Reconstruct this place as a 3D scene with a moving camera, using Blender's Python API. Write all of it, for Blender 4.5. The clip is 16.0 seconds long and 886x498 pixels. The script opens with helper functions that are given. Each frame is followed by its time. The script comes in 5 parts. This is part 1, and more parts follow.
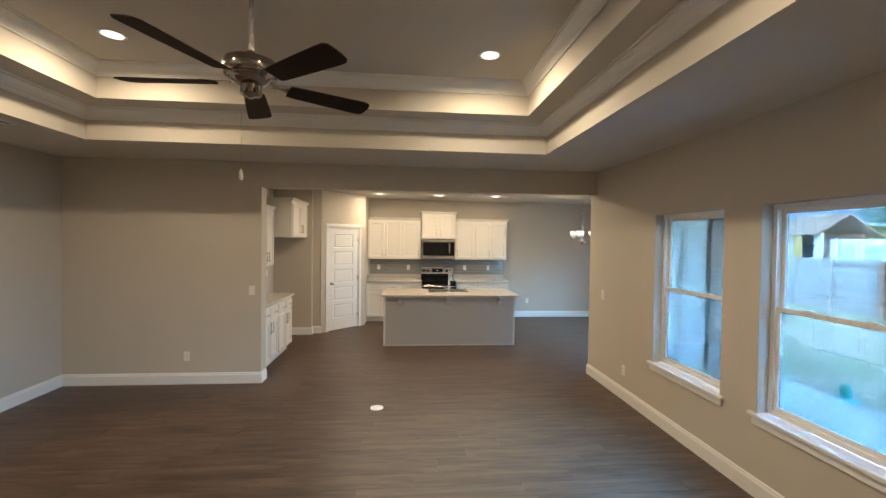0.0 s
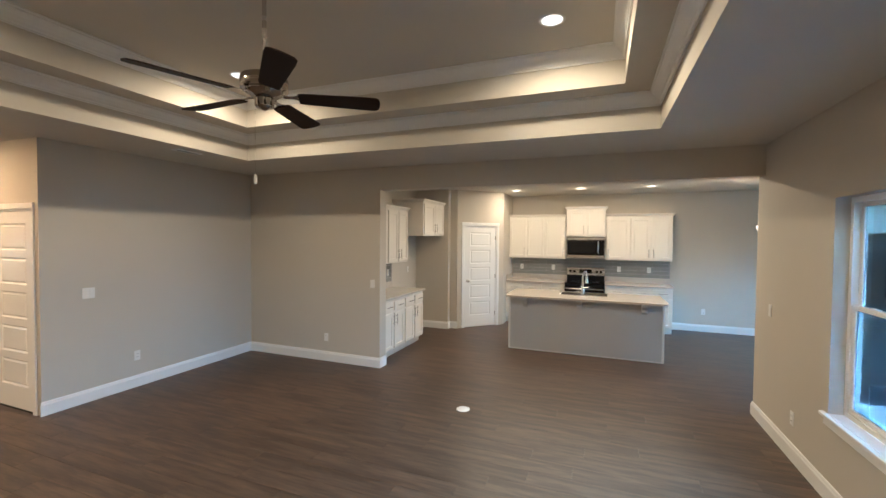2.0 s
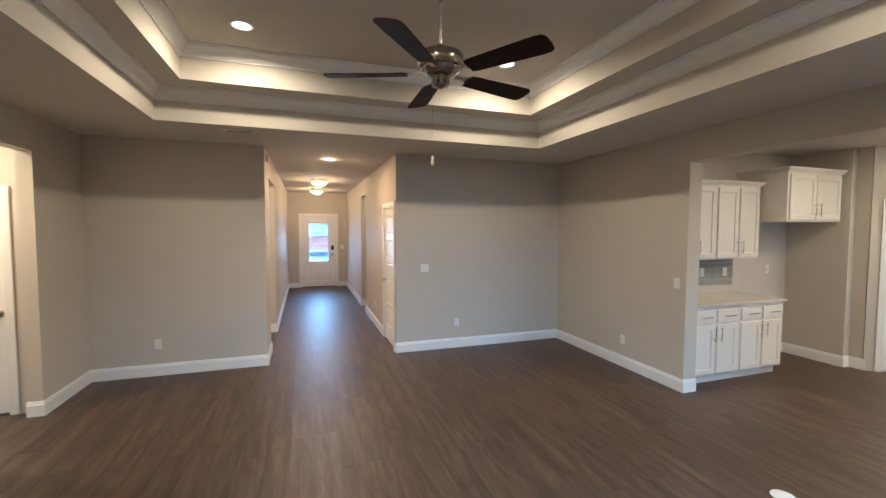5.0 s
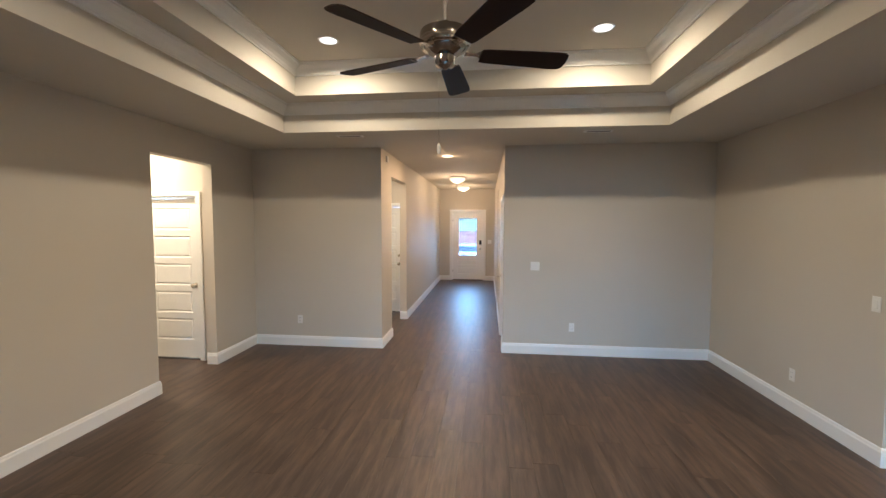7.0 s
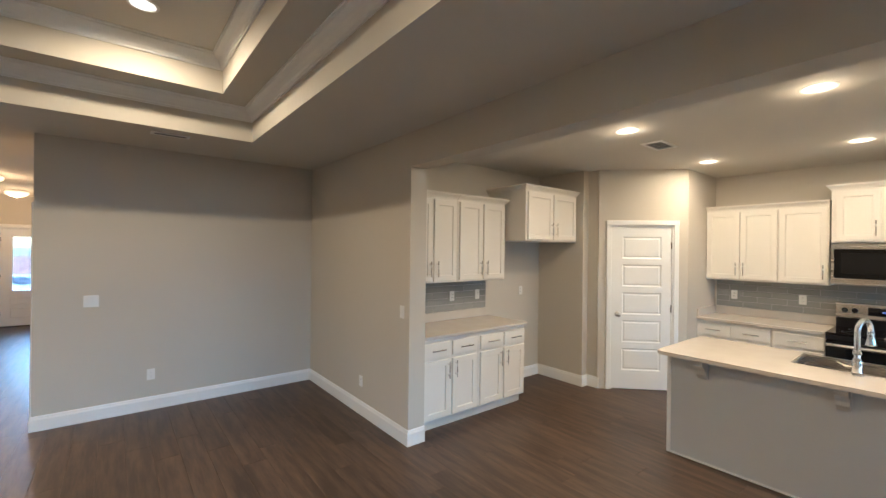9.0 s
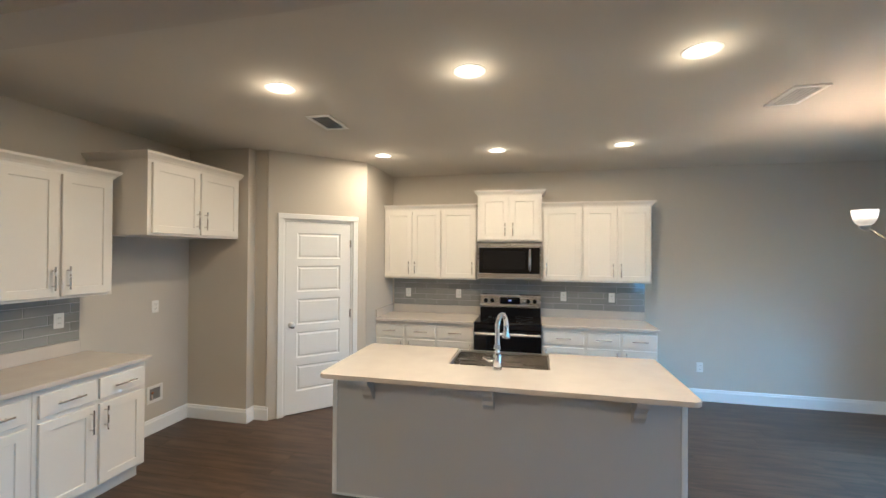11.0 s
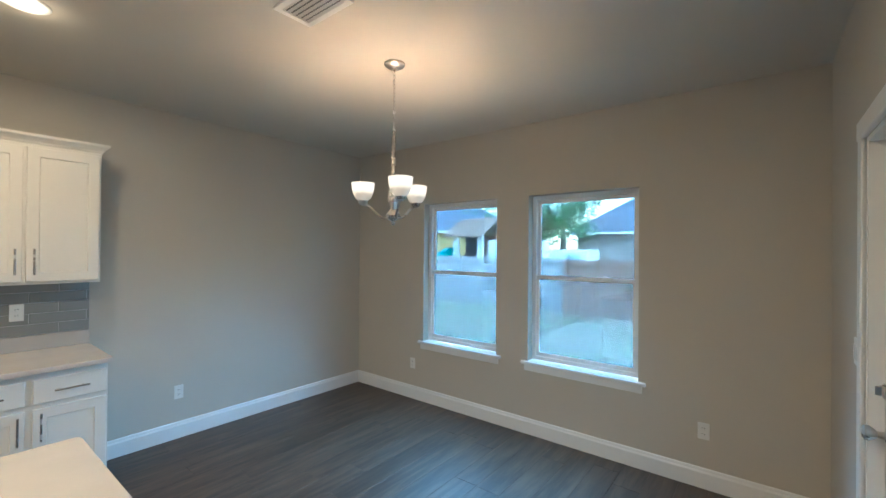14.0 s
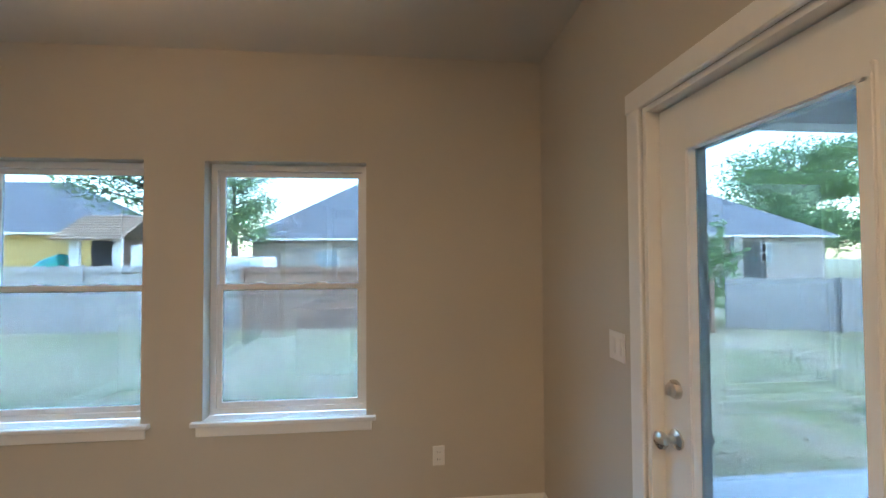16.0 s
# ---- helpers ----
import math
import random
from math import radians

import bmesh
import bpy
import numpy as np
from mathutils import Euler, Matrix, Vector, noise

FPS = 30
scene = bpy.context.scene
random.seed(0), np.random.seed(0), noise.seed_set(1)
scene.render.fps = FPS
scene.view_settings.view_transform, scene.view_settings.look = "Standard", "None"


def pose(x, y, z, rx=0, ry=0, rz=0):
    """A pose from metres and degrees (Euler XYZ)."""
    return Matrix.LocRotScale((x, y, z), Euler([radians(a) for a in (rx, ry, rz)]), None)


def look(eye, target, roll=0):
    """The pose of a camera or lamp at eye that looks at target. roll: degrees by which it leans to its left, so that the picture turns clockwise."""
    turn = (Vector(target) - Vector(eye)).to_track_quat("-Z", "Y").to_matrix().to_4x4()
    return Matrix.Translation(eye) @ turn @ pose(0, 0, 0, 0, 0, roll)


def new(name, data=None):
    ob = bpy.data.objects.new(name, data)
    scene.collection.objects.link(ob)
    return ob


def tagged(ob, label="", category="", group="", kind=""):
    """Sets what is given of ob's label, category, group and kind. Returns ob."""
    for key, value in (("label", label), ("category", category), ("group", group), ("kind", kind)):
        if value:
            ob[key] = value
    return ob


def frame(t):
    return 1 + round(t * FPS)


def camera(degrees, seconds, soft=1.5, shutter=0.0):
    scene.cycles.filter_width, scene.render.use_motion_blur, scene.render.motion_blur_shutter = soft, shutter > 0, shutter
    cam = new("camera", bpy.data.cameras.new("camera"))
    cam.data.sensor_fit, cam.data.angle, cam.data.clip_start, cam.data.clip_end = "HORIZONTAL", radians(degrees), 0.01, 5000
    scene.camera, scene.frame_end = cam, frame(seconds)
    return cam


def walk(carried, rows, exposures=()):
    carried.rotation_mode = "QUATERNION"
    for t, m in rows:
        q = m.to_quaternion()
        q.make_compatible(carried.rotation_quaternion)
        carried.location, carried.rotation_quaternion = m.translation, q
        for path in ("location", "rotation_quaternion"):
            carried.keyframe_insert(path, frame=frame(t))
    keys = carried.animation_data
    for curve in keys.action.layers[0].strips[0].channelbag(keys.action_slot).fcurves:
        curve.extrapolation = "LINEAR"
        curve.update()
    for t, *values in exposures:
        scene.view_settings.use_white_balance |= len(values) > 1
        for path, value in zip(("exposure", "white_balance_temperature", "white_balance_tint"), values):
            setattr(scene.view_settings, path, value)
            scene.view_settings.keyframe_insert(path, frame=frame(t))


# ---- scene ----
cam = camera(94.5, 16.0)
PATH = [
    (0, (0.177, 0.147, 1.805), (0.353, 2.139, 1.765), 0.8),
    (0.5, (0.504, 0.223, 1.810), (0.461, 2.222, 1.767), 0.8),
    (1, (0.794, 0.269, 1.812), (0.498, 2.246, 1.763), 0.7),
    (1.5, (1.025, 0.367, 1.807), (0.532, 2.304, 1.752), 0.6),
    (2, (1.199, 0.506, 1.799), (0.478, 2.371, 1.744), 0.5),
    (2.5, (1.382, 0.673, 1.786), (0.411, 2.421, 1.728), 0.5),
    (3, (1.461, 0.826, 1.761), (0.278, 2.438, 1.718), 0.4),
    (3.5, (1.511, 0.977, 1.762), (0.100, 2.394, 1.708), 0.3),
    (4, (1.607, 1.185, 1.759), (-0.023, 2.342, 1.688), 0.2),
    (4.5, (1.645, 1.409, 1.746), (-0.134, 2.319, 1.656), 0.2),
    (5, (1.612, 1.626, 1.740), (-0.281, 2.264, 1.637), 0.2),
    (5.2, (1.607, 1.703, 1.736), (-0.323, 2.217, 1.639), 0.2),
    (5.7, (1.587, 1.941, 1.733), (-0.401, 2.131, 1.624), 0.1),
    (6.25, (1.569, 2.218, 1.732), (-0.423, 2.086, 1.605), 0.1),
    (6.8, (1.543, 2.493, 1.734), (-0.436, 2.240, 1.602), 0.2),
    (7.3, (1.503, 2.726, 1.738), (-0.493, 2.674, 1.628), 0.2),
    (7.5, (1.478, 2.803, 1.747), (-0.518, 2.893, 1.650), 0.2),
    (8, (1.394, 3.000, 1.750), (-0.543, 3.496, 1.698), 0.4),
    (8.5, (1.344, 3.163, 1.733), (-0.432, 4.083, 1.719), 0.6),
    (9, (1.349, 3.401, 1.720), (-0.213, 4.650, 1.722), 0.7),
    (9.2, (1.351, 3.501, 1.718), (-0.117, 4.858, 1.730), 0.7),
    (9.7, (1.315, 3.762, 1.714), (0.111, 5.360, 1.738), 0.6),
    (10.25, (1.252, 4.059, 1.714), (0.352, 5.845, 1.740), 0.5),
    (10.8, (1.194, 4.363, 1.711), (0.627, 6.280, 1.730), 0.4),
    (11.3, (1.171, 4.641, 1.697), (0.952, 6.629, 1.710), 0.4),
    (11.5, (1.190, 4.768, 1.681), (1.116, 6.767, 1.689), 0.5),
    (12, (1.232, 5.044, 1.643), (1.541, 7.020, 1.648), 0.6),
    (12.5, (1.318, 5.308, 1.625), (2.012, 7.183, 1.616), 0.6),
    (13, (1.391, 5.530, 1.618), (2.465, 7.217, 1.591), 0.6),
    (13.5, (1.544, 5.730, 1.612), (2.905, 7.195, 1.590), 0.6),
    (14, (1.727, 5.889, 1.610), (3.298, 7.126, 1.618), 0.5),
    (14.5, (1.934, 6.081, 1.610), (3.687, 7.044, 1.637), 0.4),
    (15, (2.199, 6.218, 1.593), (4.073, 6.914, 1.652), 0.3),
    (15.5, (2.400, 6.344, 1.566), (4.365, 6.705, 1.654), 0.1),
    (16, (2.626, 6.409, 1.538), (4.617, 6.225, 1.588), -0.3),
]
SKY, SUN, LAMP = 0.15, 0.12, 1.0
WINDOW_W, PATIO_W, FRONT_W = 0.290, 0.070, 0.10
TRAY_W, KITCHEN_W, HALL_W, DOME_W, CHANDELIER_W = 0.312, 0.195, 0.30, 0.28, 0.108
walk(cam, [(t, look(eye, target, roll)) for t, eye, target, roll in PATH], [(0, 6.60, 4920, 9), (1.5, 6.72, 4720, 9), (5, 6.76, 4560, 9), (7.5, 6.82, 4620, 9), (9, 6.78, 4690, 9), (11.5, 6.54, 4540, 8), (12.5, 6.34, 4570, 7), (13.5, 6.33, 4580, 6), (15, 6.34, 5030, 9), (16, 6.21, 5740, 17)])

# ---- world, sun, exposure ----
world = bpy.data.worlds.new("overcast_sky")
scene.world = world
world.use_nodes = True
wn = world.node_tree
sky = wn.nodes.new("ShaderNodeTexSky")
sky.sky_type, sky.sun_disc = "NISHITA", False
sky.sun_elevation, sky.sun_rotation = radians(50), radians(217)
sky.air_density, sky.dust_density, sky.ozone_density = 1.6, 1.2, 3.0
wn.nodes["Background"].inputs["Strength"].default_value = SKY
wn.links.new(sky.outputs["Color"], wn.nodes["Background"].inputs["Color"])
sun = new("sun", bpy.data.lights.new("sun", "SUN"))
sun.data.energy, sun.data.angle, sun.data.color = SUN, radians(90), (0.85, 0.95, 0.92)
sun.matrix_world = look((-30, -40, 60), (0, 0, 0))


# ---- helpers ----
def thing(name, x, y, z=0.0, rz=0.0, label="", category="", group="", kind=""):
    ob = new(name)
    ob.empty_display_size = 0.1
    ob.matrix_basis = pose(x, y, z, 0, 0, rz)
    return tagged(ob, label, category, group, kind)


def mesh_of(name, bm, material, smooth=None):
    data = bpy.data.meshes.new(name)
    bmesh.ops.recalc_face_normals(bm, faces=bm.faces)
    if smooth is not None:
        for f in bm.faces:
            f.smooth = True
        for e in bm.edges:
            if len(e.link_faces) == 2 and e.calc_face_angle(0) > radians(smooth):
                e.smooth = False
    bm.to_mesh(data)
    bm.free()
    data.materials.append(material)
    return data


def part(name, bm, material, parent, label="", smooth=None):
    ob = new(name, mesh_of(name, bm, material, smooth))
    ob.parent = parent
    if label:
        ob["label"] = label
    return ob


def single(name, bm, material, label="", category="", group="", kind="", at=None, smooth=None):
    ob = new(name, mesh_of(name, bm, material, smooth))
    if at is not None:
        ob.matrix_basis = at
    return tagged(ob, label, category, group, kind)


def bx(bm, x0, x1, y0, y1, z0, z1, bevel=0.0, segs=1):
    """A box between two corners, with bevelled edges."""
    m = Matrix.LocRotScale(((x0 + x1) / 2, (y0 + y1) / 2, (z0 + z1) / 2), None, (abs(x1 - x0), abs(y1 - y0), abs(z1 - z0)))
    vs = bmesh.ops.create_cube(bm, size=1.0, matrix=m)["verts"]
    if bevel > 0:
        es = list({e for v in vs for e in v.link_edges})
        bmesh.ops.bevel(bm, geom=es, offset=bevel, segments=segs, affect="EDGES", profile=0.5)
    return bm


def box(x0, x1, y0, y1, z0, z1, bevel=0.0, segs=1):
    return bx(bmesh.new(), x0, x1, y0, y1, z0, z1, bevel, segs)


def lathe(bm, profile, n=24, x=0.0, y=0.0, m=None):
    """Turn a profile of (radius, height) round the z axis, or round the axis of the matrix m."""
    rings = []
    m = m or Matrix.Translation((x, y, 0))
    for r, z in profile:
        if r < 1e-5:
            rings.append([bm.verts.new(m @ Vector((0, 0, z)))])
        else:
            rings.append([bm.verts.new(m @ Vector((r * math.cos(2 * math.pi * k / n), r * math.sin(2 * math.pi * k / n), z))) for k in range(n)])
    for a, b in zip(rings, rings[1:]):
        for k in range(n):
            j = (k + 1) % n
            if len(a) == 1 and len(b) == 1:
                continue
            if len(a) == 1:
                bm.faces.new((a[0], b[k], b[j]))
            elif len(b) == 1:
                bm.faces.new((a[k], a[j], b[0]))
            else:
                bm.faces.new((a[k], a[j], b[j], b[k]))
    if len(rings[0]) > 1 and len(rings[-1]) > 1:
        for k in range(n):
            j = (k + 1) % n
            bm.faces.new((rings[-1][k], rings[-1][j], rings[0][j], rings[0][k]))
    else:
        for ring in (rings[0], rings[-1]):
            if len(ring) > 1:
                bm.faces.new(ring)
    return bm


def tube(bm, points, radius, n=10):
    """A round tube along points."""
    points = [Vector(p) for p in points]
    rings = []
    side = None
    for i, p in enumerate(points):
        t = (points[min(i + 1, len(points) - 1)] - points[max(i - 1, 0)]).normalized()
        if side is None:
            side = t.orthogonal().normalized()
        side = (side - t * side.dot(t)).normalized()
        up = t.cross(side)
        r = radius[i] if isinstance(radius, (list, tuple)) else radius
        rings.append([bm.verts.new(p + r * (math.cos(2 * math.pi * k / n) * side + math.sin(2 * math.pi * k / n) * up)) for k in range(n)])
    for a, b in zip(rings, rings[1:]):
        for k in range(n):
            j = (k + 1) % n
            bm.faces.new((a[k], a[j], b[j], b[k]))
    bm.faces.new(rings[0])
    bm.faces.new(rings[-1])
    return bm


def prism(bm, outline, z0, z1):
    """An upright prism over an outline of (x, y)."""
    low = [bm.verts.new((x, y, z0)) for x, y in outline]
    top = [bm.verts.new((x, y, z1)) for x, y in outline]
    bm.faces.new(low)
    bm.faces.new(top)
    n = len(outline)
    for i in range(n):
        bm.faces.new((low[i], low[(i + 1) % n], top[(i + 1) % n], top[i]))
    return bm


def sweep(bm, profile, a, b, inward, cut_a=0.0, cut_b=0.0):
    """A moulding of a profile (off, up) from a to b along a wall, off towards inward; each end mitred by cut times off."""
    a, b, inward = Vector(a), Vector(b), Vector(inward).normalized()
    t = (b - a).normalized()
    up = Vector((0, 0, 1))
    ra = [bm.verts.new(a + inward * o + up * u + t * o * cut_a) for o, u in profile]
    rb = [bm.verts.new(b + inward * o + up * u - t * o * cut_b) for o, u in profile]
    n = len(profile)
    for i in range(n):
        bm.faces.new((ra[i], ra[(i + 1) % n], rb[(i + 1) % n], rb[i]))
    bm.faces.new(ra)
    bm.faces.new(rb)
    return bm


def slab(axis, d0, d1, a_cuts, b_cuts, holes):
    """A sheet with rectangular holes: d0 to d1 along axis, cells along the other two axes, none inside the holes (a0, a1, b0, b1)."""
    a_cuts = sorted(set(a_cuts) | {v for h in holes for v in h[:2] if min(a_cuts) < v < max(a_cuts)})
    b_cuts = sorted(set(b_cuts) | {v for h in holes for v in h[2:] if min(b_cuts) < v < max(b_cuts)})

    def full(i, j):
        if not (0 <= i < len(a_cuts) - 1 and 0 <= j < len(b_cuts) - 1):
            return False
        a, b = (a_cuts[i] + a_cuts[i + 1]) / 2, (b_cuts[j] + b_cuts[j + 1]) / 2
        return not any(h[0] < a < h[1] and h[2] < b < h[3] for h in holes)

    bm, made = bmesh.new(), {}

    def v(d, i, j):
        if (d, i, j) not in made:
            p = {"x": (d, a_cuts[i], b_cuts[j]), "y": (a_cuts[i], d, b_cuts[j]), "z": (a_cuts[i], b_cuts[j], d)}[axis]
            made[(d, i, j)] = bm.verts.new(p)
        return made[(d, i, j)]

    for i in range(len(a_cuts) - 1):
        for j in range(len(b_cuts) - 1):
            if not full(i, j):
                continue
            for d in (d0, d1):
                bm.faces.new((v(d, i, j), v(d, i + 1, j), v(d, i + 1, j + 1), v(d, i, j + 1)))
            for di, dj, p, q in ((-1, 0, (i, j), (i, j + 1)), (1, 0, (i + 1, j), (i + 1, j + 1)), (0, -1, (i, j), (i + 1, j)), (0, 1, (i, j + 1), (i + 1, j + 1))):
                if not full(i + di, j + dj):
                    bm.faces.new((v(d0, *p), v(d0, *q), v(d1, *q), v(d1, *p)))
    return bm


# ---- materials ----
def shader(name):
    m = bpy.data.materials.new(name)
    m.use_nodes = True
    return m, m.node_tree, m.node_tree.nodes["Principled BSDF"]


def paint(name, colour, rough=0.5, metal=0.0, vary=0.06, grain=60.0, bump=0.05, coarse=1.2, spec=0.5, stretch=(1, 1, 1), depth=0.002):
    """A surface with tone that varies at two scales and a fine relief."""
    m, nt, p = shader(name)
    n, l = nt.nodes, nt.links
    tc, mp = n.new("ShaderNodeTexCoord"), n.new("ShaderNodeMapping")
    mp.inputs["Scale"].default_value = stretch
    l.new(tc.outputs["Object"], mp.inputs["Vector"])
    big, fine = n.new("ShaderNodeTexNoise"), n.new("ShaderNodeTexNoise")
    big.inputs["Scale"].default_value, big.inputs["Detail"].default_value = coarse, 4
    fine.inputs["Scale"].default_value, fine.inputs["Detail"].default_value = grain, 3
    for t in (big, fine):
        l.new(mp.outputs["Vector"], t.inputs["Vector"])
    add = n.new("ShaderNodeMath")
    add.operation = "MULTIPLY_ADD"
    l.new(fine.outputs["Fac"], add.inputs[0])
    add.inputs[1].default_value = 0.4
    l.new(big.outputs["Fac"], add.inputs[2])
    ramp = n.new("ShaderNodeValToRGB")
    lo, hi = [c * (1 - vary) for c in colour], [min(1, c * (1 + vary)) for c in colour]
    ramp.color_ramp.elements[0].position, ramp.color_ramp.elements[1].position = 0.45, 0.95
    ramp.color_ramp.elements[0].color, ramp.color_ramp.elements[1].color = (*lo, 1), (*hi, 1)
    l.new(add.outputs[0], ramp.inputs["Fac"])
    l.new(ramp.outputs["Color"], p.inputs["Base Color"])
    rr = n.new("ShaderNodeMapRange")
    rr.inputs["To Min"].default_value, rr.inputs["To Max"].default_value = max(0.02, rough - 0.06), min(1, rough + 0.06)
    l.new(big.outputs["Fac"], rr.inputs["Value"])
    l.new(rr.outputs["Result"], p.inputs["Roughness"])
    p.inputs["Metallic"].default_value = metal
    p.inputs["Specular IOR Level"].default_value = spec
    if bump > 0:
        b = n.new("ShaderNodeBump")
        b.inputs["Strength"].default_value, b.inputs["Distance"].default_value = bump, depth
        l.new(fine.outputs["Fac"], b.inputs["Height"])
        l.new(b.outputs["Normal"], p.inputs["Normal"])
    return m


def plank_material():
    """Dark brown vinyl planks: grain along x, each plank of its own tone."""
    m, nt, p = shader("vinyl_plank")
    n, l = nt.nodes, nt.links
    tc, oi, geo = n.new("ShaderNodeTexCoord"), n.new("ShaderNodeObjectInfo"), n.new("ShaderNodeNewGeometry")
    shift = n.new("ShaderNodeVectorMath")
    shift.operation = "MULTIPLY_ADD"
    comb = n.new("ShaderNodeMath")
    comb.operation = "ADD"
    l.new(oi.outputs["Random"], comb.inputs[0])
    l.new(geo.outputs["Random Per Island"], comb.inputs[1])
    l.new(comb.outputs[0], shift.inputs[0])
    shift.inputs[1].default_value = (13, 7, 3)
    l.new(tc.outputs["Object"], shift.inputs[2])
    mp = n.new("ShaderNodeMapping")
    mp.inputs["Scale"].default_value = (1.2, 10, 1)
    l.new(shift.outputs["Vector"], mp.inputs["Vector"])
    a, b = n.new("ShaderNodeTexNoise"), n.new("ShaderNodeTexNoise")
    a.inputs["Scale"].default_value, a.inputs["Detail"].default_value, a.inputs["Roughness"].default_value = 1.6, 6, 0.62
    b.inputs["Scale"].default_value, b.inputs["Detail"].default_value = 9, 5
    for t in (a, b):
        l.new(mp.outputs["Vector"], t.inputs["Vector"])
    mix = n.new("ShaderNodeMath")
    mix.operation = "MULTIPLY_ADD"
    l.new(b.outputs["Fac"], mix.inputs[0])
    mix.inputs[1].default_value = 0.16
    l.new(a.outputs["Fac"], mix.inputs[2])
    ramp = n.new("ShaderNodeValToRGB")
    e = ramp.color_ramp.elements
    e[0].position, e[0].color = 0.47, (*FLOOR_DARK, 1)
    e[1].position, e[1].color = 0.78, (*FLOOR_LIGHT, 1)
    l.new(mix.outputs[0], ramp.inputs["Fac"])
    hsv = n.new("ShaderNodeHueSaturation")
    tone = n.new("ShaderNodeMapRange")
    wrap = n.new("ShaderNodeMath")
    wrap.operation = "FRACT"
    l.new(comb.outputs[0], wrap.inputs[0])
    l.new(wrap.outputs[0], tone.inputs["Value"])
    tone.inputs["To Min"].default_value, tone.inputs["To Max"].default_value = 0.90, 1.10
    l.new(tone.outputs["Result"], hsv.inputs["Value"])
    l.new(ramp.outputs["Color"], hsv.inputs["Color"])
    l.new(hsv.outputs["Color"], p.inputs["Base Color"])
    rr = n.new("ShaderNodeMapRange")
    rr.inputs["To Min"].default_value, rr.inputs["To Max"].default_value = FLOOR_ROUGH, FLOOR_ROUGH + 0.12
    l.new(a.outputs["Fac"], rr.inputs["Value"])
    l.new(rr.outputs["Result"], p.inputs["Roughness"])
    bp = n.new("ShaderNodeBump")
    p.inputs["Specular IOR Level"].default_value = 0.55
    bp.inputs["Strength"].default_value, bp.inputs["Distance"].default_value = 0.12, 0.002
    l.new(mix.outputs[0], bp.inputs["Height"])
    l.new(bp.outputs["Normal"], p.inputs["Normal"])
    return m


def glow(name, colour, strength):
    m, nt, p = shader(name)
    p.inputs["Base Color"].default_value = (0.9, 0.88, 0.84, 1)
    p.inputs["Emission Color"].default_value = (*colour, 1)
    p.inputs["Emission Strength"].default_value = strength
    return m


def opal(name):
    """Milk glass; the bulb's glow is painted as emission, dimmer towards the bottom."""
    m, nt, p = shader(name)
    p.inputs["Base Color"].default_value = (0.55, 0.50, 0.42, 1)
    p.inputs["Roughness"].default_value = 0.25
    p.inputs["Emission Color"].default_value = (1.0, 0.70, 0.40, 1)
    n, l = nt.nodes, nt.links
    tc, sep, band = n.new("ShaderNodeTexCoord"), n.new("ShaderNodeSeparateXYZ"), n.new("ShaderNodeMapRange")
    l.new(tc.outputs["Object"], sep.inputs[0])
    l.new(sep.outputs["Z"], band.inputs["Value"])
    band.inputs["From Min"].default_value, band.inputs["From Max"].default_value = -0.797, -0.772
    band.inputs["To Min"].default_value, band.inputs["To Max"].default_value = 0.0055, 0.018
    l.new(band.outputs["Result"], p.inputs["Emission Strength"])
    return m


def glass(name, tint=(1, 1, 1)):
    """Thin tinted glass: light goes straight through the tint, gloss grows towards grazing."""
    m, nt, p = shader(name)
    n, l = nt.nodes, nt.links
    clear, shine, mix, fr = n.new("ShaderNodeBsdfTransparent"), n.new("ShaderNodeBsdfGlossy"), n.new("ShaderNodeMixShader"), n.new("ShaderNodeLayerWeight")
    clear.inputs["Color"].default_value = (*tint, 1)
    shine.inputs["Roughness"].default_value = 0.02
    power, lift = n.new("ShaderNodeMath"), n.new("ShaderNodeMath")
    power.operation, lift.operation = "POWER", "MULTIPLY_ADD"
    l.new(fr.outputs["Facing"], power.inputs[0])
    power.inputs[1].default_value = 5.0
    l.new(power.outputs[0], lift.inputs[0])
    lift.inputs[1].default_value, lift.inputs[2].default_value = 0.80, 0.045
    l.new(lift.outputs[0], mix.inputs["Fac"])
    l.new(clear.outputs["BSDF"], mix.inputs[1])
    l.new(shine.outputs["BSDF"], mix.inputs[2])
    l.new(mix.outputs["Shader"], n["Material Output"].inputs["Surface"])
    return m


def screen_material():
    """Insect screen: a fine grey weave that lets about half of the light through."""
    m, nt, p = shader("insect_screen_weave")
    n, l = nt.nodes, nt.links
    clear, haze, mix = n.new("ShaderNodeBsdfTransparent"), n.new("ShaderNodeBsdfTranslucent"), n.new("ShaderNodeMixShader")
    haze.inputs["Color"].default_value = (0.45, 0.46, 0.44, 1)
    mix.inputs["Fac"].default_value = 0.05
    l.new(clear.outputs["BSDF"], mix.inputs[1])
    l.new(haze.outputs["BSDF"], mix.inputs[2])
    l.new(mix.outputs["Shader"], n["Material Output"].inputs["Surface"])
    return m


